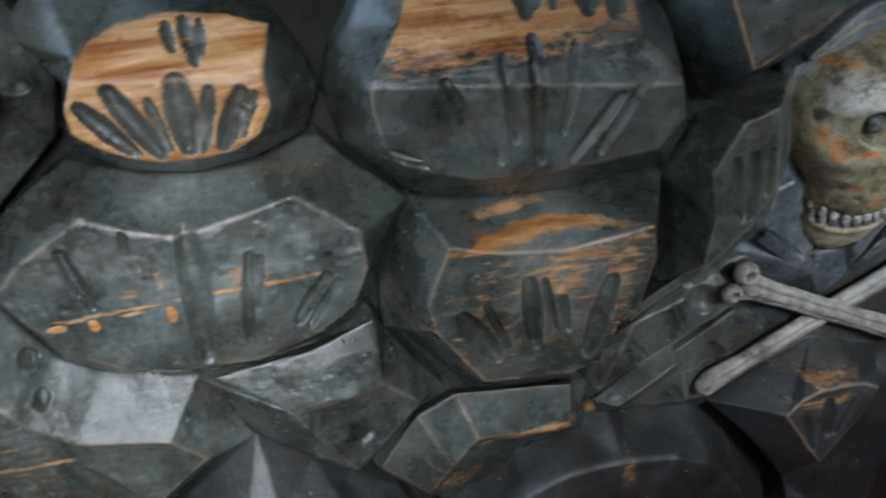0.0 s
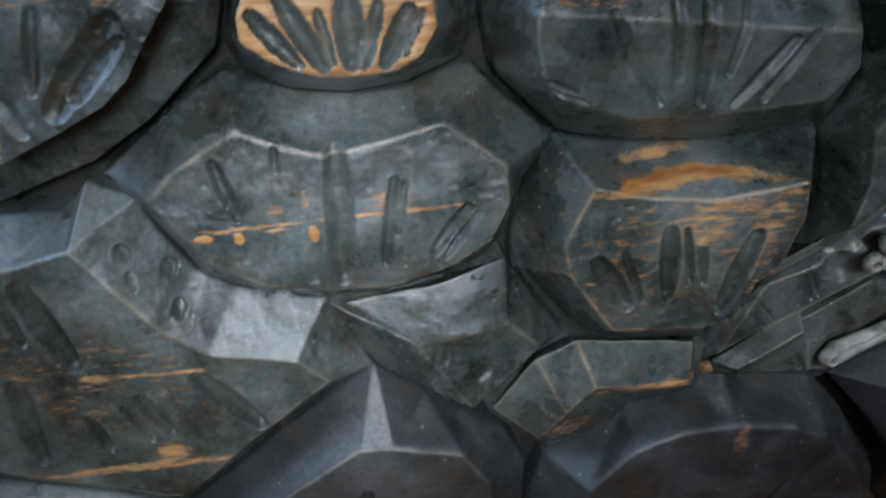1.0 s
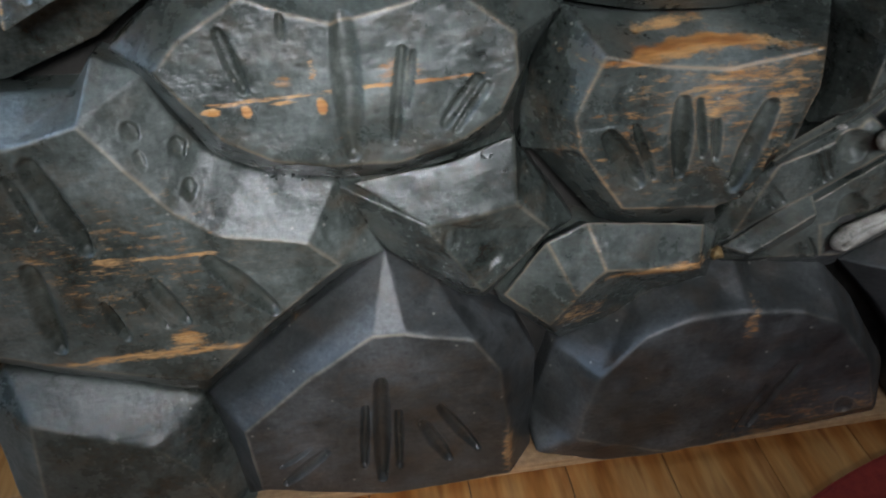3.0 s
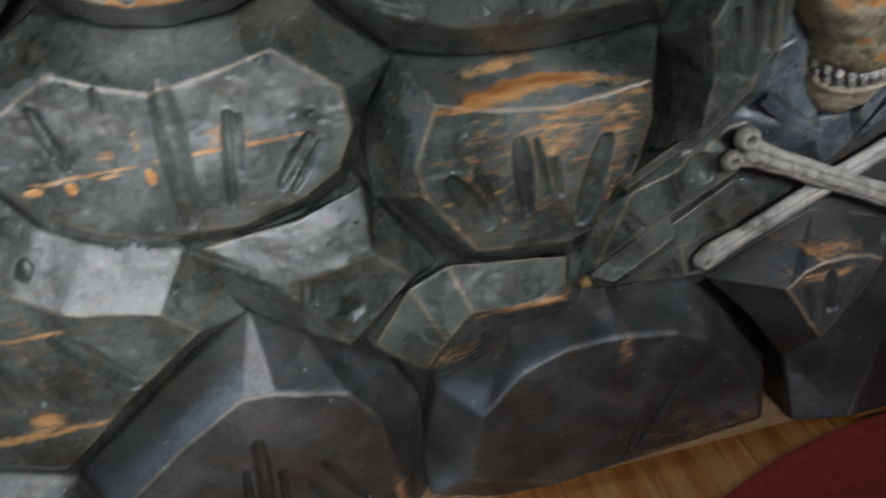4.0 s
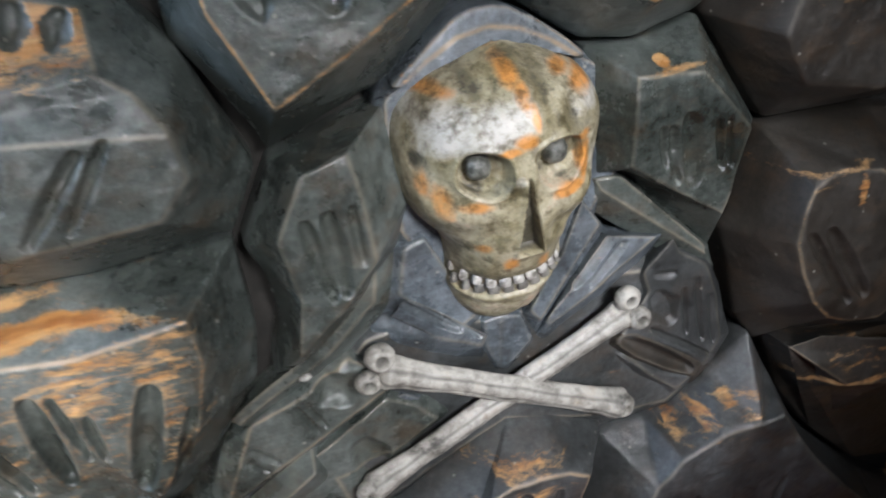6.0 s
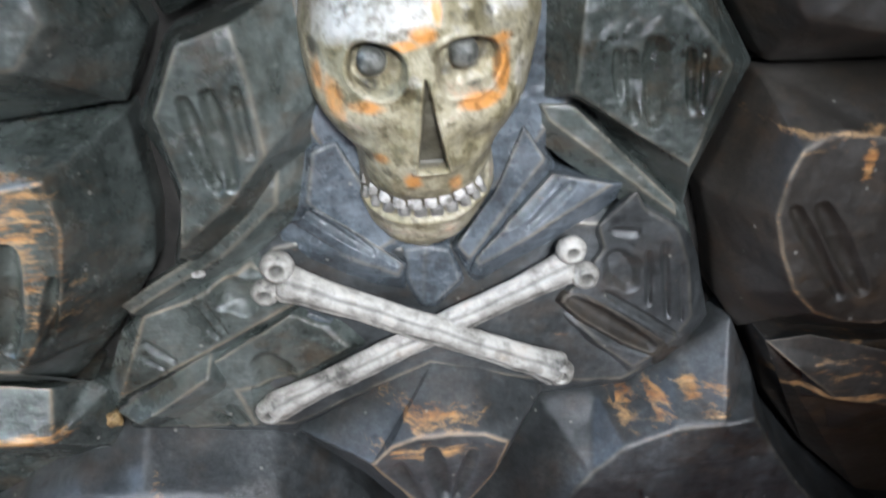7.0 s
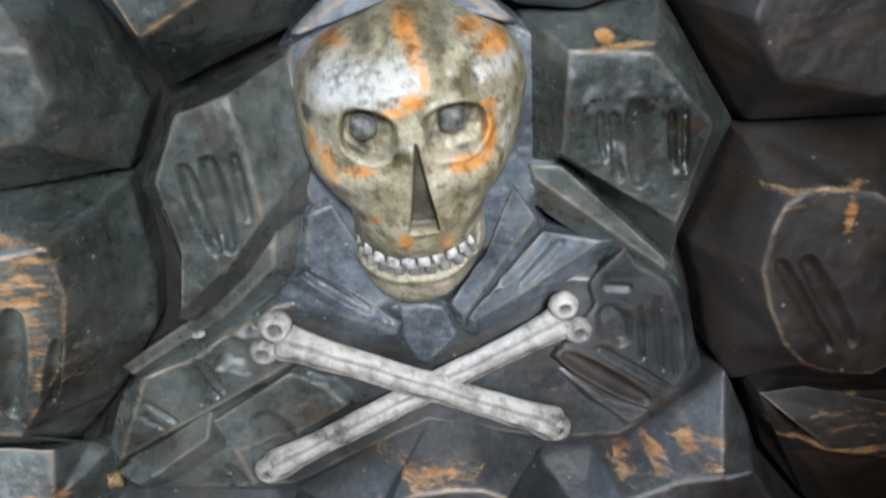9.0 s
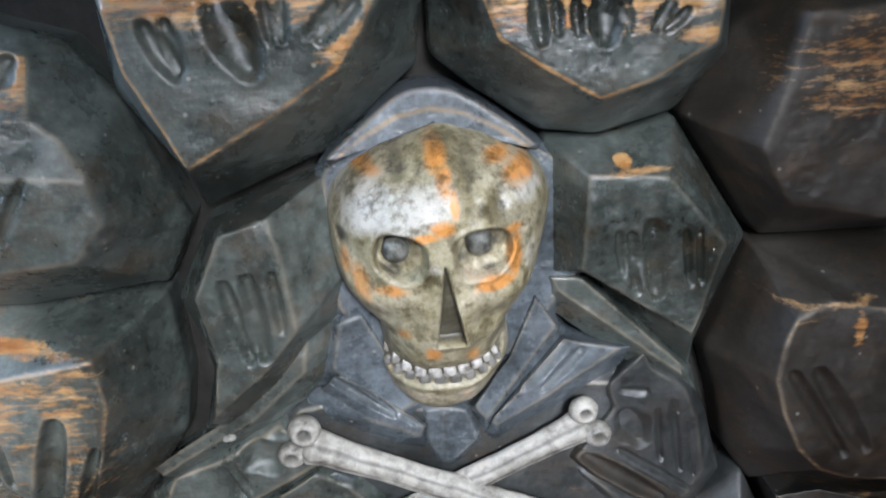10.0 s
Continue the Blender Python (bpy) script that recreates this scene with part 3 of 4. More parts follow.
stone([(391, 600, 5), (358, 539, 5), (369, 511, 5), (374, 469, 5), (358, 416, 5), (383, 413, 5), (436, 451, 5), (480, 509, 5), (503, 561, 5), (486, 630, 5), (461, 622, 5)],
      [(409, 603, 54), (444, 613, 54), (450, 573, 54), (453, 524, 54), (426, 493, 54), (382, 457, 54), (392, 506, 54), (385, 557, 54)],
      gouges=[(406, 564, 417, 503, 15, 6.4), (423, 567, 427, 504, 17, 6.4), (441, 570, 443, 524, 10, 4.8)])
stone([(646, 642, 5), (688, 639, 5), (744, 652, 5), (808, 549, 5), (770, 457, 5), (766, 431, 5), (676, 527, 5), (644, 532, 5)],
      [(671, 622, 48), (728, 616, 48), (773, 561, 48), (751, 488, 48), (709, 517, 48), (666, 549, 48)],
      gouges=[(693, 575, 697, 544, 9, 4.5), (703, 572, 708, 528, 13, 4.5), (719, 577, 723, 525, 22, 6), (744, 571, 748, 531, 9, 4.5), (754, 570, 756, 531, 8, 4.5)],
      bare=[(699, 626, 6, 3, 1.5), (702, 620, 33, 2, 0.6)])
stone([(344, 764, 5), (345, 700, 5), (384, 631, 5), (393, 608, 5), (487, 643, 5), (558, 702, 5), (565, 745, 5), (569, 788, 5), (456, 809, 5), (351, 796, 5)],
      [(369, 761, 70), (374, 721, 70), (402, 656, 70), (468, 690, 70), (507, 714, 70), (523, 736, 70), (534, 756, 70), (538, 777, 48), (452, 789, 48), (367, 786, 48)],
      facets=[(0, 1, 2, 3, 4, 5, 6), (0, 6, 7, 8, 9)],
      gouges=[(392, 746, 406, 716, 16, 5), (405, 747, 410, 720, 13, 4), (439, 759, 451, 718, 32, 7), (466, 757, 467, 732, 11, 4), (476, 756, 474, 733, 11, 4), (508, 752, 490, 734, 11, 4), (520, 750, 497, 731, 13, 4)],
      bare=[(454, 764, 113, 19, 0.8), (512, 729, 18, 20, 0.7)],
      clip=True,
      rim=1.5,
      rounds=8)
stone([(568, 784, 5), (565, 745, 5), (565, 708, 5), (593, 682, 5), (642, 646, 5), (688, 638, 5), (744, 652, 5), (784, 693, 5), (784, 736, 5), (781, 777, 5)],
      [(598, 752, 65), (609, 722, 65), (636, 703, 65), (674, 679, 65), (710, 689, 65), (752, 711, 65), (754, 736, 65), (749, 766, 48), (608, 776, 48)],
      facets=[(0, 1, 2, 3, 4, 5, 6), (0, 6, 7, 8)],
      gouges=[(633, 745, 636, 719, 14, 5), (645, 744, 647, 723, 10, 4), (658, 743, 660, 722, 10, 4), (677, 741, 677, 719, 25, 6), (690, 740, 692, 721, 8, 3), (719, 737, 709, 722, 11, 4), (730, 731, 716, 721, 9, 4)],
      bare=[(677, 744, 95, 20, 0.8), (744, 715, 19, 7, 0.8)],
      clip=True,
      rim=1.6,
      rounds=12)
stone([(810, 543, 5), (777, 449, 5), (790, 405, 5), (801, 345, 5), (827, 305, 5), (829, 321, 5), (880, 302, 5), (985, 283, 5), (1082, 300, 5), (1054, 428, 5), (1040, 508, 5), (924, 539, 5)],
      [(817, 508, 80), (832, 516, 80), (848, 519, 80), (882, 511, 80), (930, 481, 80), (950, 418, 80), (934, 371, 80), (908, 354, 80), (876, 358, 80), (850, 370, 80), (829, 394, 80), (815, 427, 80), (807, 457, 80), (809, 486, 80)],
      gouges=[(820, 461, 867, 385, 13, 4), (839, 461, 884, 388, 17, 5)],
      bare=[(866, 496, 5, 14, 0.8), (845, 515, 40, 3, 0.55), (842, 505, 22, 8, 0.3)],
      paint="umber_shade",
      rim=1.5,
      rounds=12)
stone([(746, 651, 5), (815, 546, 5), (923, 542, 5), (1008, 546, 5), (1004, 672, 5), (948, 740, 5), (824, 748, 5), (786, 717, 5)],
      [(790, 634, 62), (812, 593, 62), (884, 576, 62), (936, 590, 62), (928, 679, 62), (888, 726, 62), (813, 724, 62), (800, 670, 62)],
      bare=[(856, 685, 55, 37, 0.5)],
      paint="umber_shade",
      rim=0.35,
      rounds=12)
stone([(831, 322, 10), (859, 236, 10), (909, 162, 10), (984, 85, 10), (1089, 61, 10), (1096, 203, 10), (1061, 273, 10), (964, 290, 10), (878, 304, 10)],
      [(824, 334, 60), (850, 311, 72), (888, 276, 75), (932, 265, 75), (994, 260, 75), (983, 311, 75), (920, 324, 72), (861, 338, 62)],
      bare=[(897, 274, 48, 4, 0.8), (901, 303, 50, 16, 0.32)],
      paint="umber_shade",
      rim=1.3,
      rounds=9)
stone([(554, 81, 8), (601, 164, 8), (651, 249, 8), (702, 256, 8), (732, 257, 8), (776, 291, 8), (820, 323, 8), (843, 274, 8), (862, 221, 8), (915, 149, 8), (991, 70, 8), (1074, 0, 8), (1044, 0, 50), (796, 0, 50), (554, 0, 50)],
      [(643, 130, 68), (672, 188, 68), (688, 209, 68), (716, 237, 68), (758, 249, 68), (801, 252, 68), (827, 256, 68), (845, 224, 68), (877, 173, 68), (920, 120, 68), (975, 58, 68), (985, 8, 68), (786, 4, 68), (623, 4, 68)],
      gouges=[(731, 180, 741, 130, 11, 3), (835, 164, 815, 118, 11, 3), (718, 268, 716, 252, 8, 2), (742, 280, 760, 276, 7, 2)],
      bare=[(722, 252, 13, 9, 0.62), (752, 258, 11, 9, 0.62), (778, 270, 12, 8, 0.6), (800, 272, 13, 6, 0.6), (795, 258, 16, 5, 0.55), (770, 258, 60, 21, 0.2)],
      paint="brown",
      rounds=11)
stone([(429, 240, 12), (555, 303, 12), (598, 294, 12), (656, 262, 12), (612, 180, 12), (554, 81, 12), (490, 170, 12)],
      [(498, 244, 68), (516, 262, 68), (540, 270, 68), (567, 271, 68), (595, 267, 68), (615, 256, 68), (603, 222, 68), (556, 157, 68)],
      gouges=[(550, 252, 559, 200, 19, 4), (584, 247, 569, 198, 13, 3), (522, 238, 541, 183, 14, 3)],
      bare=[(551, 277, 47, 6, 0.55), (549, 253, 43, 8, 0.6)],
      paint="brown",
      rim=1.4)
stone([(287, 285, 7), (453, 375, 7), (486, 359, 7), (511, 328, 7), (447, 289, 7), (404, 240, 7), (284, 256, 7)],
      [(305, 290, 22), (445, 372, 22), (471, 353, 22), (488, 334, 22), (427, 302, 22), (389, 300, 22), (399, 258, 22), (306, 269, 22)],
      gouges=[(370, 278, 381, 252, 9, 3), (380, 283, 394, 256, 8, 3), (418, 324, 430, 294, 34, 8)])
stone([(319, 383, 7), (382, 418, 7), (432, 458, 7), (476, 521, 7), (470, 458, 7), (416, 413, 7), (328, 366, 7)],
      [(314, 394, 24), (371, 426, 24), (423, 462, 24), (455, 505, 24), (449, 472, 24), (402, 432, 24), (320, 386, 24)],
      paint="green")
stone([(282, 274, 7), (382, 334, 7), (395, 295, 7), (386, 276, 7), (326, 253, 7), (314, 251, 7)],
      [(283, 285, 16), (374, 339, 16), (372, 326, 37), (307, 283, 37)],
      paint="green")
stone([(473, 510, 5), (499, 523, 5), (545, 416, 5), (524, 396, 5), (473, 447, 5), (446, 444, 5)],
      [(480, 509, 19), (498, 515, 19), (536, 432, 19), (516, 421, 19), (471, 469, 19)],
      paint="blue")
stone([(443, 439, 5), (468, 464, 5), (495, 439, 5), (547, 402, 5), (542, 371, 5), (499, 382, 5), (443, 423, 5)],
      [(458, 457, 26), (476, 469, 26), (540, 413, 26), (535, 403, 26), (493, 425, 26)],
      gouges=[(471, 464, 516, 425, 10, 4), (484, 463, 534, 414, 8, 3)],
      paint="blue")
stone([(533, 408, 3), (565, 422, 3), (596, 384, 3), (583, 358, 3), (555, 346, 3), (530, 371, 3)],
      [(546, 407, 10), (560, 412, 10), (579, 392, 10), (556, 372, 10)],
      paint="blue")
stone([(636, 521, 5), (664, 480, 5), (662, 463, 5), (592, 379, 5), (574, 412, 5), (609, 453, 5)],
      [(635, 518, 22), (651, 491, 22), (591, 410, 22), (582, 425, 22), (613, 466, 22)],
      paint="blue")
stone([(657, 476, 5), (690, 467, 5), (733, 458, 5), (676, 413, 5), (596, 370, 5), (586, 380, 5)],
      [(658, 480, 28), (702, 468, 28), (660, 442, 28), (598, 406, 28), (596, 414, 28)],
      gouges=[(656, 476, 623, 441, 13, 4), (670, 469, 638, 438, 11, 4)],
      paint="blue")
stone([(639, 533, 5), (678, 529, 5), (770, 433, 5), (779, 401, 5), (754, 409, 5), (638, 506, 5)],
      [(647, 533, 20), (670, 531, 20), (754, 444, 20), (757, 433, 20), (652, 522, 20)])
stone([(432, 433, 0), (491, 446, 0), (549, 420, 0), (621, 431, 0), (684, 438, 0), (751, 431, 0), (790, 311, 0), (779, 277, 0), (735, 245, 0), (658, 243, 0), (554, 282, 0), (425, 224, 0), (269, 247, 0), (278, 296, 0)],
      [(439, 428, 11), (494, 435, 11), (548, 415, 11), (620, 421, 11), (682, 428, 11), (739, 422, 11), (773, 325, 11), (765, 292, 11), (726, 266, 11), (656, 270, 11), (555, 302, 11), (430, 248, 11), (297, 264, 11), (294, 289, 11)],
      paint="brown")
stone([(301, 359, 6), (353, 392, 6), (383, 407, 6), (419, 428, 6), (464, 400, 6), (453, 363, 6), (392, 333, 6), (275, 276, 6), (275, 304, 6)],
      [(330, 382, 22), (366, 392, 22), (393, 405, 22), (422, 420, 22), (449, 398, 22), (450, 382, 22), (393, 352, 22), (292, 302, 22)],
      gouges=[(369, 386, 383, 354, 6, 3), (377, 389, 390, 358, 5, 3), (325, 355, 343, 334, 8, 3), (318, 343, 333, 328, 6, 2), (400, 400, 409, 386, 38, 8), (409, 420, 420, 423, 22, 5)],
      bare=[(381, 413, 4, 2, 1.3)],
      rim=1.0)
stone([(690, 418, 4), (725, 458, 4), (744, 443, 4), (771, 420, 4), (787, 384, 4), (802, 321, 4), (783, 286, 4), (733, 250, 4), (681, 312, 4), (657, 350, 4), (695, 400, 4)],
      [(695, 428, 19), (724, 458, 19), (731, 441, 19), (758, 422, 19), (773, 383, 19), (780, 333, 19), (766, 309, 19), (733, 283, 19), (702, 311, 19), (666, 358, 19), (701, 407, 19)],
      gouges=[(712, 393, 723, 373, 32, 8), (673, 354, 754, 300, 27, 10), (703, 364, 773, 311, 7, 5), (737, 400, 742, 349, 7, 3), (750, 407, 759, 336, 8, 3), (766, 384, 772, 329, 6, 2), (727, 419, 707, 422, 9, 3)],
      rim=0.35,
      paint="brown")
stone([(474, 629, 4), (487, 645, 4), (514, 665, 4), (536, 684, 4), (553, 689, 4), (577, 687, 4), (601, 675, 4), (629, 652, 4), (657, 630, 4), (685, 612, 4), (687, 576, 4), (680, 526, 4), (655, 490, 4), (616, 452, 4), (554, 403, 4), (502, 465, 4), (475, 509, 4), (470, 577, 4)],
      [(483, 631, 15), (496, 643, 15), (516, 659, 15), (539, 674, 15), (564, 680, 15), (588, 674, 15), (611, 658, 15), (636, 638, 15), (656, 625, 15), (678, 612, 15), (678, 580, 15), (673, 538, 15), (648, 507, 15), (613, 469, 15), (554, 422, 15), (508, 476, 15), (482, 521, 15), (478, 581, 15)],
      paint="blue",
      rim=1.0)
stone([(472, 630, 6), (486, 647, 6), (514, 667, 6), (537, 685, 6), (552, 690, 6), (567, 690, 6), (581, 687, 6), (601, 676, 6), (629, 653, 6), (648, 637, 6), (643, 628, 6), (633, 634, 6), (612, 648, 6), (588, 659, 6), (563, 665, 6), (538, 660, 6), (512, 645, 6), (490, 631, 6)],
      [(485, 643, 27), (493, 650, 27), (517, 668, 27), (538, 684, 27), (552, 689, 27), (566, 689, 27), (579, 686, 27), (598, 675, 27), (624, 655, 27), (638, 641, 27), (633, 639, 27), (627, 644, 27), (609, 657, 27), (586, 669, 27), (563, 674, 27), (539, 670, 27), (514, 657, 27), (492, 642, 27)],
      paint="blue",
      rim=1.2,
      rounds=9)
stone([(399, 336, 4), (459, 368, 4), (486, 358, 4), (487, 328, 4), (438, 283, 4), (432, 319, 4)],
      [(416, 350, 16), (462, 368, 16), (476, 357, 16), (472, 343, 16), (444, 326, 16)],
      gouges=[(462, 322, 482, 326, 12, 4)],
      paint="blue")
stone([(535, 423, 6), (580, 421, 6), (593, 380, 6), (563, 351, 6), (544, 356, 6), (531, 387, 6)],
      [(542, 419, 17), (558, 422, 17), (575, 417, 17), (584, 389, 17), (564, 369, 17), (552, 366, 17), (542, 394, 17)],
      facets=[(0, 1, 5, 6), (1, 2, 3, 4, 5)],
      paint="blue",
      rim=0.4)
# raised dark leaf added to stand in for a scooped gouge's shade
stone([(660, 355, 8), (668, 366, 8), (689, 364, 8), (729, 335, 8), (783, 295, 8), (759, 272, 8), (720, 293, 8), (683, 326, 8)],
      [(665, 362, 21), (672, 369, 21), (686, 367, 21), (723, 339, 21), (760, 309, 21), (751, 295, 21), (719, 313, 21), (684, 341, 21)],
      gouges=[(677, 359, 746, 305, 17, 7)],
      paint="umber_shade",
      rim=0.2)


# ---- skull ----
def carved_skull():
    """One closed mesh: rings from chin to crown, leaning back to the chin, with sockets, nose and jaw cut in."""
    rows, front_cols, back_cols = 250, 250, 40
    # height, half width, front and centre along the skull in mm
    prof = np.array([(425, 10, 20, 557), (430, 25, 28, 557), (438, 35, 36, 558), (449, 43, 43, 559), (462, 49, 49, 561), (474, 52.5, 54, 562),
                     (485, 52, 60, 562.5), (495, 50.5, 67, 562.5), (505, 50, 74, 562), (513, 51, 79, 562.5), (521, 54.5, 82, 563), (532, 64.5, 85, 562),
                     (542, 71, 86, 562), (552, 76, 87, 562), (564, 79, 87.5, 562), (579, 81.5, 88, 563), (592, 83, 88, 564), (604, 83.5, 88, 565), (615, 81.5, 87, 565),
                     (625, 77, 84, 565), (635, 68, 76, 566), (645, 53, 62, 567), (653, 38, 48, 569), (659, 22, 36, 570), (663, 8, 26, 570)], float)
    low, high = prof[0, 0], prof[-1, 0]
    u = np.linspace(0, 1, rows)
    zz = low + (high - low) * (0.35 * (0.5 - 0.5 * np.cos(np.pi * u)) + 0.65 * u)

    def along(i):
        f = np.interp(zz, prof[:, 0], prof[:, i])
        for _ in range(14):
            f[1:-1] = (f[:-2] + 2 * f[1:-1] + f[2:]) / 4
        return f

    half, front, mid = along(1), along(2), along(3)
    th = np.concatenate([np.linspace(0, np.pi, front_cols, endpoint=False), np.linspace(np.pi, 2 * np.pi, back_cols, endpoint=False)])
    cols = len(th)
    cx, sy = np.sign(np.cos(th)) * np.abs(np.cos(th)) ** 0.92, np.sin(th)
    X = mid[:, None] + half[:, None] * cx
    depth = np.where(sy > 0, front[:, None] * np.abs(sy) ** 0.9, -6 * np.abs(sy) - 2)
    Z = np.repeat(zz[:, None], cols, axis=1)
    face = np.clip(sy * 3, 0, 1) * np.ones_like(X)
    spots = np.c_[X.ravel(), Z.ravel(), depth.ravel()]

    def wobble(scale, shift=0.0):
        return rough_field(spots, scale, shift).reshape(X.shape)

    def bell(x, z, rx, rz, turn=0.0, power=2):
        c, s = math.cos(turn), math.sin(turn)
        dx, dz = (X - x) * c + (Z - z) * s, -(X - x) * s + (Z - z) * c
        return np.exp(-(np.hypot(dx / rx, dz / rz)) ** power)

    def oval(x, z, rx, rz, turn):
        c, s = math.cos(turn), math.sin(turn)
        dx, dz = (X - x) * c + (Z - z) * s, -(X - x) * s + (Z - z) * c
        return (np.abs(dx / rx) ** 2.4 + np.abs(dz / rz) ** 2.4) ** (1 / 2.4) + 0.05 * wobble(0.06, 5)

    def step(a, b, v):
        k = np.clip((v - a) / (b - a), 0, 1)
        return k * k * (3 - 2 * k)

    push, socket = np.zeros_like(X), np.zeros_like(X)
    for x, z, rx, rz, turn in ((533, 586, 18.5, 17.5, -0.30), (590, 585, 21.5, 18.5, 0.05)):
        r = oval(x, z, rx, rz, turn)
        hollow = 1 - step(0.80, 1.02, r)
        socket = np.maximum(socket, hollow)
        push -= hollow * (11 + 3 * (1 - np.clip(r, 0, 1) ** 2) + 1.6 * wobble(0.22, 2))
        push += 1.7 * np.exp(-((r - 1.10) / 0.09) ** 2)
    push += 3.0 * bell(529, 608, 26, 7, 0.1) + 3.0 * bell(596, 607, 26, 7, -0.1)      # brows
    push += 5 * bell(504, 553, 18, 10, -0.5) + 5 * bell(614, 550, 18, 10, 0.5)        # cheekbones
    push += 4 * bell(561, 568, 9, 24)                                                     # bridge of the nose
    push -= 6 * bell(522, 536, 13, 9) + 6 * bell(594, 532, 13, 9)                      # hollows under the cheeks
    push -= 2.5 * bell(539, 533, 7, 11) + 2.5 * bell(583, 526, 7, 11)                  # flats beside the nose
    push -= 5 * bell(493, 594, 4.5, 8, 0, 4)                                              # temple cut
    push -= 4.5 * bell(536, 644, 8, 15, 0.35, 3) + 4 * bell(584, 643, 8, 22, 0.05, 3)  # knife cuts over the forehead
    push -= 2.5 * bell(603, 616, 6, 14, 0.1, 3) + 2 * bell(550, 637, 5, 18, 0.6, 3) + 1.6 * bell(520, 632, 5, 16, 0.5, 3)
    push += 2.0 * bell(572, 635, 4, 26, 0.15) + 2.0 * bell(560, 642, 5, 26, 0.3)
    # the nose: a narrow three-cornered hole with a rim
    top, foot = 581.0, 514.0
    rise = np.clip((top - Z) / (top - foot), 0, 1)
    centre = 563.0 + (565.0 - 563.0) * rise
    off = np.abs(X - centre) - (0.7 + 9.2 * rise ** 1.05)
    inside = (1 - step(-1.0, 0.9, off)) * step(foot - 1.0, foot + 0.8, Z) * (1 - step(top - 3, top + 1, Z))
    push -= inside * (7 + 9 * rise)
    push += 1.8 * np.exp(-((off - 1.8) / 1.3) ** 2) * step(foot - 3, foot, Z) * (1 - step(top - 5, top, Z))
    push += 1.8 * np.exp(-((Z - foot + 2.2) / 1.5) ** 2) * (np.abs(X - centre) < 14)
    # the mouth: a sunken band that curves up at its corners
    mouth_x, mouth_z = 557.0, 474.0

    def smile(dx):
        return mouth_z + 0.0040 * dx * dx + 0.0000012 * np.abs(dx) ** 4

    band = np.exp(-((Z - smile(X - mouth_x)) / 10.5) ** 6) * (1 - step(46, 51, np.abs(X - mouth_x)))
    push -= 4.5 * band
    push += 2.2 * np.exp(-((Z - smile(X - mouth_x) + 14.5) / 3.2) ** 2) * (np.abs(X - mouth_x) < 48)   # lip under the lower row
    push += wobble(0.05) * 1.6 + wobble(0.13) * 0.9 + wobble(0.3, 7) * 0.35
    depth = depth + face * push
    verts = np.c_[X.ravel() / 1000, WALL - depth.ravel() / 1000, Z.ravel() / 1000]
    faces = [(r * cols + q, r * cols + (q + 1) % cols, (r + 1) * cols + (q + 1) % cols, (r + 1) * cols + q) for r in range(rows - 1) for q in range(cols)]
    faces += [tuple(range(cols))[::-1], tuple((rows - 1) * cols + q for q in range(cols))]
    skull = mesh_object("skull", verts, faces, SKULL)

    def ball(name, cxx, cyy, czz, rx, ry, rz, material, turn=0.0, seg=18, rings=12):
        A, B = np.meshgrid(np.linspace(0, np.pi, rings), np.linspace(0, 2 * np.pi, seg, endpoint=False), indexing="ij")
        e = 0.85 if name == "eye" else 0.5
        f = lambda q: np.sign(q) * np.abs(q) ** e
        px, pz = rx * f(np.sin(A) * np.cos(B)), rz * f(np.cos(A))
        py = ry * np.sin(A) * np.sin(B)
        c, s = math.cos(turn), math.sin(turn)
        pts = np.c_[(cxx + px * c - pz * s).ravel(), (cyy + py).ravel(), (czz + px * s + pz * c).ravel()] / 1000
        quads = [(r * seg + q, (r + 1) * seg + q, (r + 1) * seg + (q + 1) % seg, r * seg + (q + 1) % seg) for r in range(rings - 1) for q in range(seg)]
        mesh_object(name, pts, quads, material, skull)

    ball("eye", 531.0, 660 - 82.5 + 10, 590.0, 9.5, 9.5, 9.5, EYE_PAINT)
    ball("eye", 588.0, 660 - 85.3 + 9, 592.0, 9.5, 9.5, 9.5, EYE_PAINT)

    def lip(dx, z):
        h, m, fr = np.interp(z, zz, half), np.interp(z, zz, mid), np.interp(z, zz, front)
        c = min(0.97, abs(mouth_x + dx - m) / h) ** (1 / 0.92)
        return 660 - fr * (1 - c * c) ** 0.45

    rng = random.Random(12)
    for upper, enamel, count in ((4.4, TOOTH, 10), (-4.2, GREY_TOOTH, 10)):          # both rows follow the curve of the mouth
        for q in range(count):
            k = (q - (count - 1) / 2 + (0.0 if upper > 0 else 0.35)) / (count / 2)
            dx = 44 * math.sin(k * 1.25) / math.sin(1.25)
            slope = 0.008 * dx
            z = smile(dx) + upper + rng.uniform(-0.5, 0.5)
            wide = 4.9 * max(0.42, math.cos(k * 1.05)) * rng.uniform(0.92, 1.06)
            ball("tooth", mouth_x + dx - upper * slope * 0.6, lip(dx, z) + 3.2 + rng.uniform(-0.5, 0.5), z, wide, 2.8, 4.6 * rng.uniform(0.92, 1.06), enamel, math.atan(slope))
    def blots(*rows_):
        f = np.zeros(len(verts))
        for x, z, rx, rz, w in rows_:
            f = np.maximum(f, w * np.clip(1.5 - np.hypot((verts[:, 0] * 1000 - x) / rx, (verts[:, 2] * 1000 - z) / rz), 0, 1))
        return f

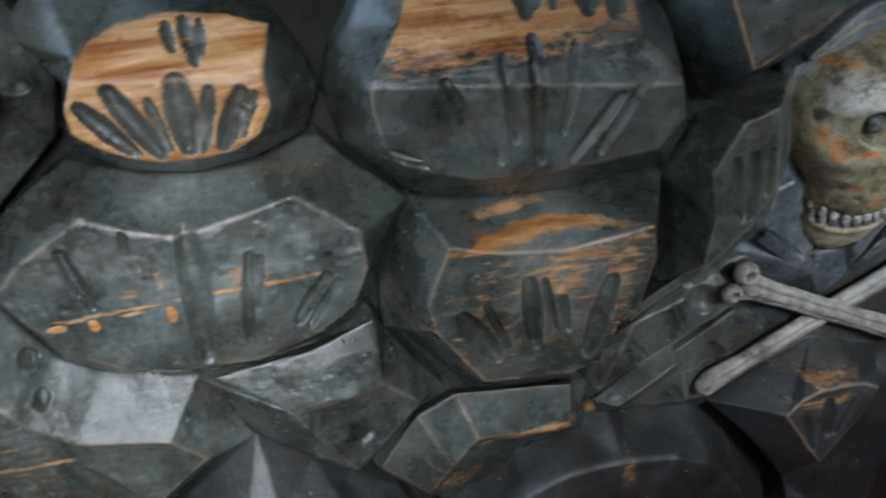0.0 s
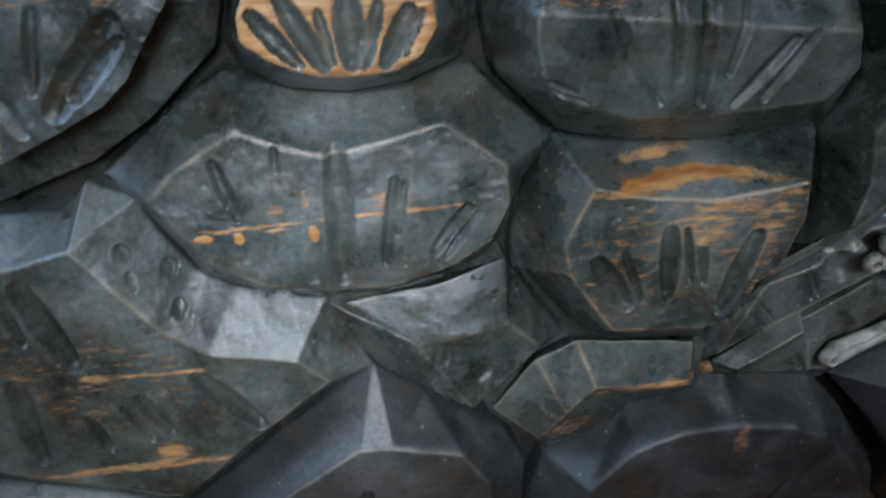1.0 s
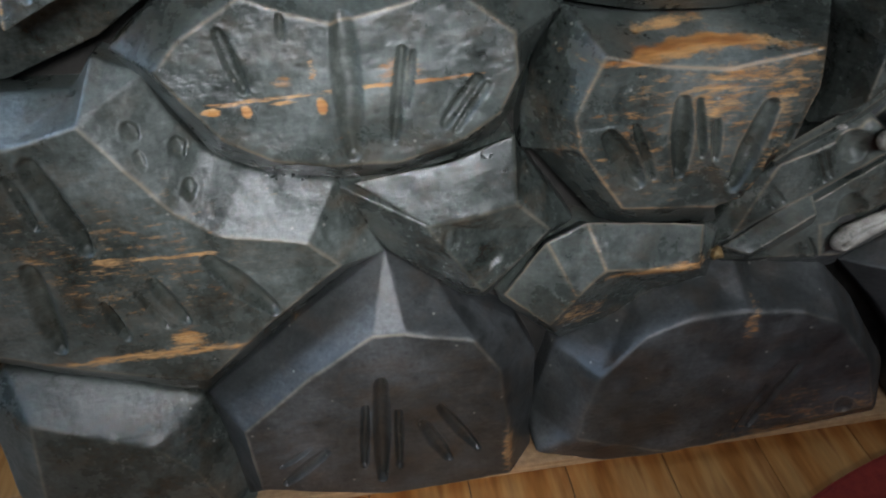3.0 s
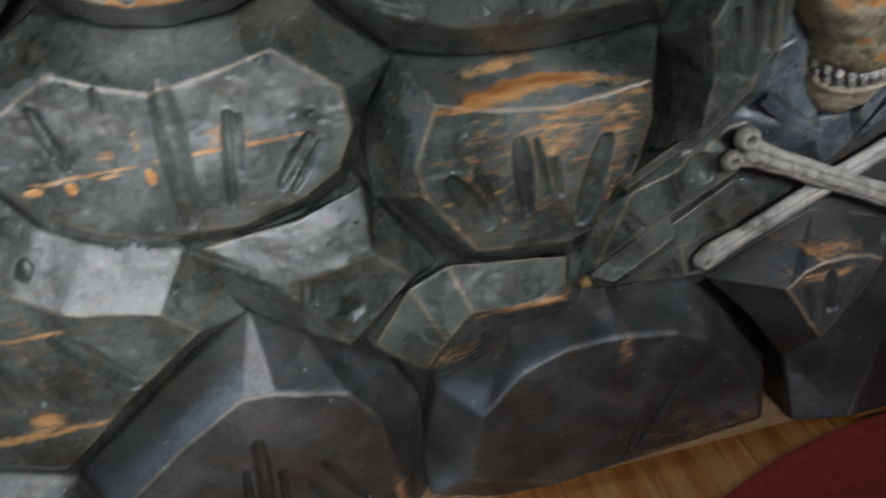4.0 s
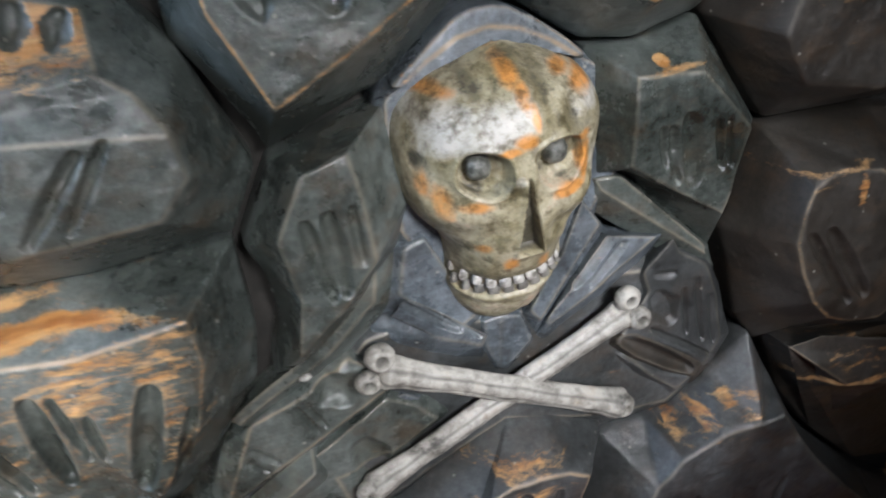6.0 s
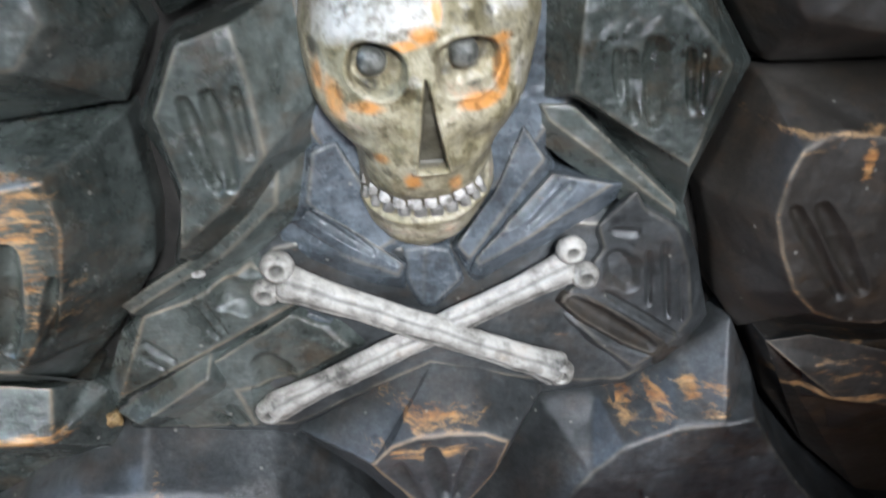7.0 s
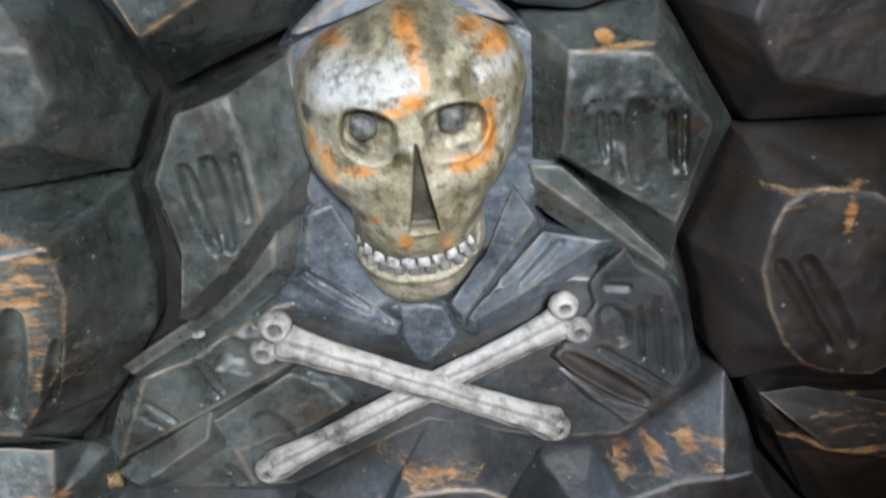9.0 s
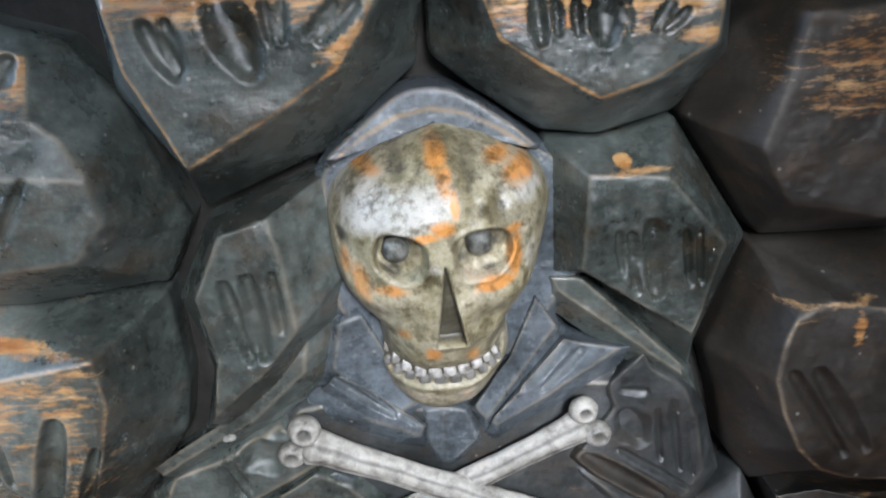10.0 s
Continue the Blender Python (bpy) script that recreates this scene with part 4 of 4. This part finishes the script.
    layer(skull.data, "pale", blots((515, 619, 24, 20, 1.0), (548, 619, 22, 14, 1.1), (532, 610, 34, 7, 1.0), (499, 626, 10, 14, 0.9), (623, 622, 12, 10, 0.7), (567, 627, 10, 14, 0.9),
                                 (555, 579, 5, 6, 0.9), (603, 620, 22, 9, 0.5), (626, 571, 6, 14, 0.4)))
    layer(skull.data, "rust", blots((563, 650, 9.3, 11.0, 0.95), (567, 636, 6.0, 11.9, 0.9), (572, 623, 3.4, 11.9, 0.9), (564, 607, 8.5, 6.0, 1.0), (551, 601, 10.2, 3.4, 0.95), (613, 578, 5.1, 16.1, 1.0), (599, 561, 12.8, 5.1, 1.0), (610, 599, 7.6, 4.2, 0.8),
                                 (512, 640, 11.9, 4.2, 0.85), (621, 632, 11.9, 6.8, 0.7), (606, 644, 10.2, 4.2, 0.7), (505, 564, 6.8, 13.6, 0.75), (524, 562, 11.9, 4.2, 0.6), (531, 522, 6.0, 5.1, 0.75), (551, 504, 6.8, 6.8, 0.75), (580, 498, 6.0, 8.5, 0.75), (494, 577, 4.2, 11.9, 0.6)))
    # shade painted into the nose hole, eye sockets and mouth band
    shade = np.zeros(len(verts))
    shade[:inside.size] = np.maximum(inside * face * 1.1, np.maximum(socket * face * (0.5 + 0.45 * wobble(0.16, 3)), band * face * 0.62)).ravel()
    layer(skull.data, "wear_shade", np.maximum(shade, blots((536, 644, 7, 11, 0.75), (585, 645, 8, 16, 0.6), (542, 631, 6, 8, 0.4), (603, 614, 6, 12, 0.6), (610, 607, 14, 5, 0.5), (493, 594, 4, 7, 0.9), (569, 657, 12, 3, 0.7),
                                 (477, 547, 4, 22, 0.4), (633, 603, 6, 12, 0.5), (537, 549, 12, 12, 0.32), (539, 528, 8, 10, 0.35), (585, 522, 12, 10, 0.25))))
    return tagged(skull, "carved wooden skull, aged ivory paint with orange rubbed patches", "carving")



carved_skull()


# ---- crossed bones ----
def carved_bone(a, b, radius, ends, label):
    """A shaft with a ridge and groove along it, knobs at its ends with drilled holes; a and b in mm (x, y, z)."""
    a, b = Vector(a), Vector(b)
    axis = (b - a).normalized()
    out = Vector((0, -1, 0))
    out = (out - axis * out.dot(axis)).normalized()
    side = axis.cross(out)
    length = (b - a).length
    rows, cols = 170, 76
    verts, faces, wear_shade = [], [], []
    for i in range(rows):
        s = i / (rows - 1)
        cap = math.sqrt(max(0.0, 1 - max(0, (abs(s - 0.5) - 0.46) / 0.04) ** 2)) if abs(s - 0.5) > 0.46 else 1
        r = radius * (0.9 + 0.42 * abs(2 * s - 1) ** 6) * max(cap, 0.02)
        for j in range(cols):
            t = 2 * math.pi * j / cols
            q = r * (1 - 0.10 * math.exp(-((t - 1.05) / 0.12) ** 2) - 0.07 * math.exp(-((t - 2.1) / 0.12) ** 2))
            ct, st = math.cos(t), math.sin(t)
            p = a + axis * (s * length) + side * (q * 1.12 * math.copysign(abs(ct) ** 1.12, ct)) + out * (q * 0.92 * math.copysign(abs(st) ** 1.2, st))
            p += out * (noise.noise(p * 0.05) * 1.4 + noise.noise(p * 0.16) * 0.6) + side * noise.noise(p * 0.04 + Vector((9, 0, 0))) * 1.2
            crack = max(0.0, noise.noise(Vector((s * 7, t * 3.4, radius))) * 2.2 - 0.55) + max(0.0, noise.noise(Vector((s * 26, t * 5, radius + 4))) * 2 - 0.75)
            verts.append(p / 1000)
            # darker along the cracks and both grooves
            wear_shade.append(crack * 0.3 + 0.75 * math.exp(-((t - 1.05) / 0.13) ** 2) * (0.75 + noise.noise(p * 0.05)) + 0.6 * math.exp(-((t - 2.1) / 0.13) ** 2))
    for i in range(rows - 1):
        for j in range(cols):
            k = (j + 1) % cols
            faces.append((i * cols + j, i * cols + k, (i + 1) * cols + k, (i + 1) * cols + j))
    bone = tagged(new("bone"), label, "carving", "crossed bones")
    layer(mesh_object("shaft", verts, faces, BONE, bone).data, "wear_shade", np.clip(wear_shade, 0, 1))
    for centre, r, hole in ends:
        verts, faces, wear_shade, base = [], [], [], 0
        rings, seg = 28, 32
        c = Vector(centre)
        for i in range(rings):
            v = math.pi * i / (rings - 1)
            for j in range(seg):
                w = 2 * math.pi * j / seg
                rr = r * (1 + 0.05 * noise.noise(Vector((math.cos(w), math.sin(w), v)) * 1.5))
                d = Vector((math.sin(v) * math.cos(w), -math.cos(v), math.sin(v) * math.sin(w)))
                p = c + Vector((d.x * rr, d.y * rr * 0.85, d.z * rr))
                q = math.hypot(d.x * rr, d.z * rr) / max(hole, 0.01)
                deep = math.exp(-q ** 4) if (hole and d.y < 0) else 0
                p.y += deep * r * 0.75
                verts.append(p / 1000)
                # darker the deeper the drilled hole
                wear_shade.append(deep * 0.95)
        for i in range(rings - 1):
            for j in range(seg):
                k = (j + 1) % seg
                faces.append((base + i * seg + j, base + i * seg + k, base + (i + 1) * seg + k, base + (i + 1) * seg + j))
        layer(mesh_object("knob", verts, faces, BONE, bone).data, "wear_shade", np.clip(wear_shade, 0, 1))
    return bone


carved_bone((413, 634, 278), (675, 633, 401), 11.8, [((415, 631, 280), 12.3, 3.8), ((670, 626, 418), 12, 4.6), ((682, 627, 393), 11.5, 4.4)],
            "carved grey-white bone lying under the other, knobbed ends")
carved_bone((441, 627, 412), (667, 627, 298), 12.8, [((444, 624, 426), 13.2, 5.2), ((431, 626, 403), 11.2, 4.4), ((663, 624, 300), 12.6, 4.4)],
            "carved grey-white bone crossing over the other, drilled knobs")

# ---- small things caught on the carving ----
def lump(name, centre, size, material, label, seed):
    bm = bmesh.new()
    bmesh.ops.create_icosphere(bm, subdivisions=4, radius=1)
    for v in bm.verts:
        k = 1 + 0.35 * noise.noise(v.co * 1.3 + Vector((seed, 0, 0))) + 0.18 * noise.noise(v.co * 3.5 + Vector((0, seed, 0)))
        v.co = Vector((v.co.x * size[0] * k, v.co.y * size[1] * k, v.co.z * size[2] * k)) / 1000 + Vector(centre)
    me = bpy.data.meshes.new(name)
    bm.to_mesh(me)
    bm.free()
    me.polygons.foreach_set("use_smooth", [True] * len(me.polygons))
    me.materials.append(material)
    return tagged(new(name, me), label, "debris")


lump("gold_crumb", (0.279, 0.644, 0.276), (7, 7, 7), GOLD, "lump of flaking gold stucco lodged in a joint", 3)
lump("paint_flake", (0.382, 0.633, 0.420), (5, 4, 2), TOOTH, "white paint flake stuck on the carved rock", 8)

# ---- floor boards and rug ----
base_strip = part("base_strip", box(-0.5, 1.08, 0.622, WALL + 0.035, -0.014, -0.001, 0.002), PALE_WOOD, relief, "raw pine edge under the boulders")
rng = random.Random(5)
bm = bmesh.new()
bmesh.ops.create_cone(bm, cap_ends=True, segments=128, radius1=0.735, radius2=0.728, depth=0.014, matrix=Matrix.Translation((0.70, -0.140, -0.007)))
bmesh.ops.bevel(bm, geom=[e for e in bm.edges if len(e.link_faces) == 2 and abs(e.verts[0].co.z - e.verts[1].co.z) < 1e-5 and e.verts[0].co.z > -0.005], offset=0.004, segments=2, affect="EDGES")
me = bpy.data.meshes.new("rug")
bm.to_mesh(me)
bm.free()
me.materials.append(RUG)
tagged(new("rug", me), "round red woollen rug lying on the wooden floor", "rug")
shared = {}
wide = 0.1242
for i in range(33):
    y = -0.8
    for ln in ((0.6, 0.9, 0.4, 0.6), (0.4, 0.6, 0.9, 0.6), (0.9, 0.4, 0.6, 0.6), (0.6, 0.4, 0.6, 0.9))[rng.randrange(4)]:
        if ln not in shared:
            bm = box(0, wide - 0.0012, 0, ln - 0.0012, -0.02, -0.014, 0.0012)
            shared[ln] = bpy.data.meshes.new("floor_board")
            bm.to_mesh(shared[ln])
            bm.free()
            shared[ln].materials.append(FLOOR)
        ob = new("floor_board", shared[ln])
        ob.parent = floor
        ob.location = (-1.5 + i * wide, y, 0)
        y += ln
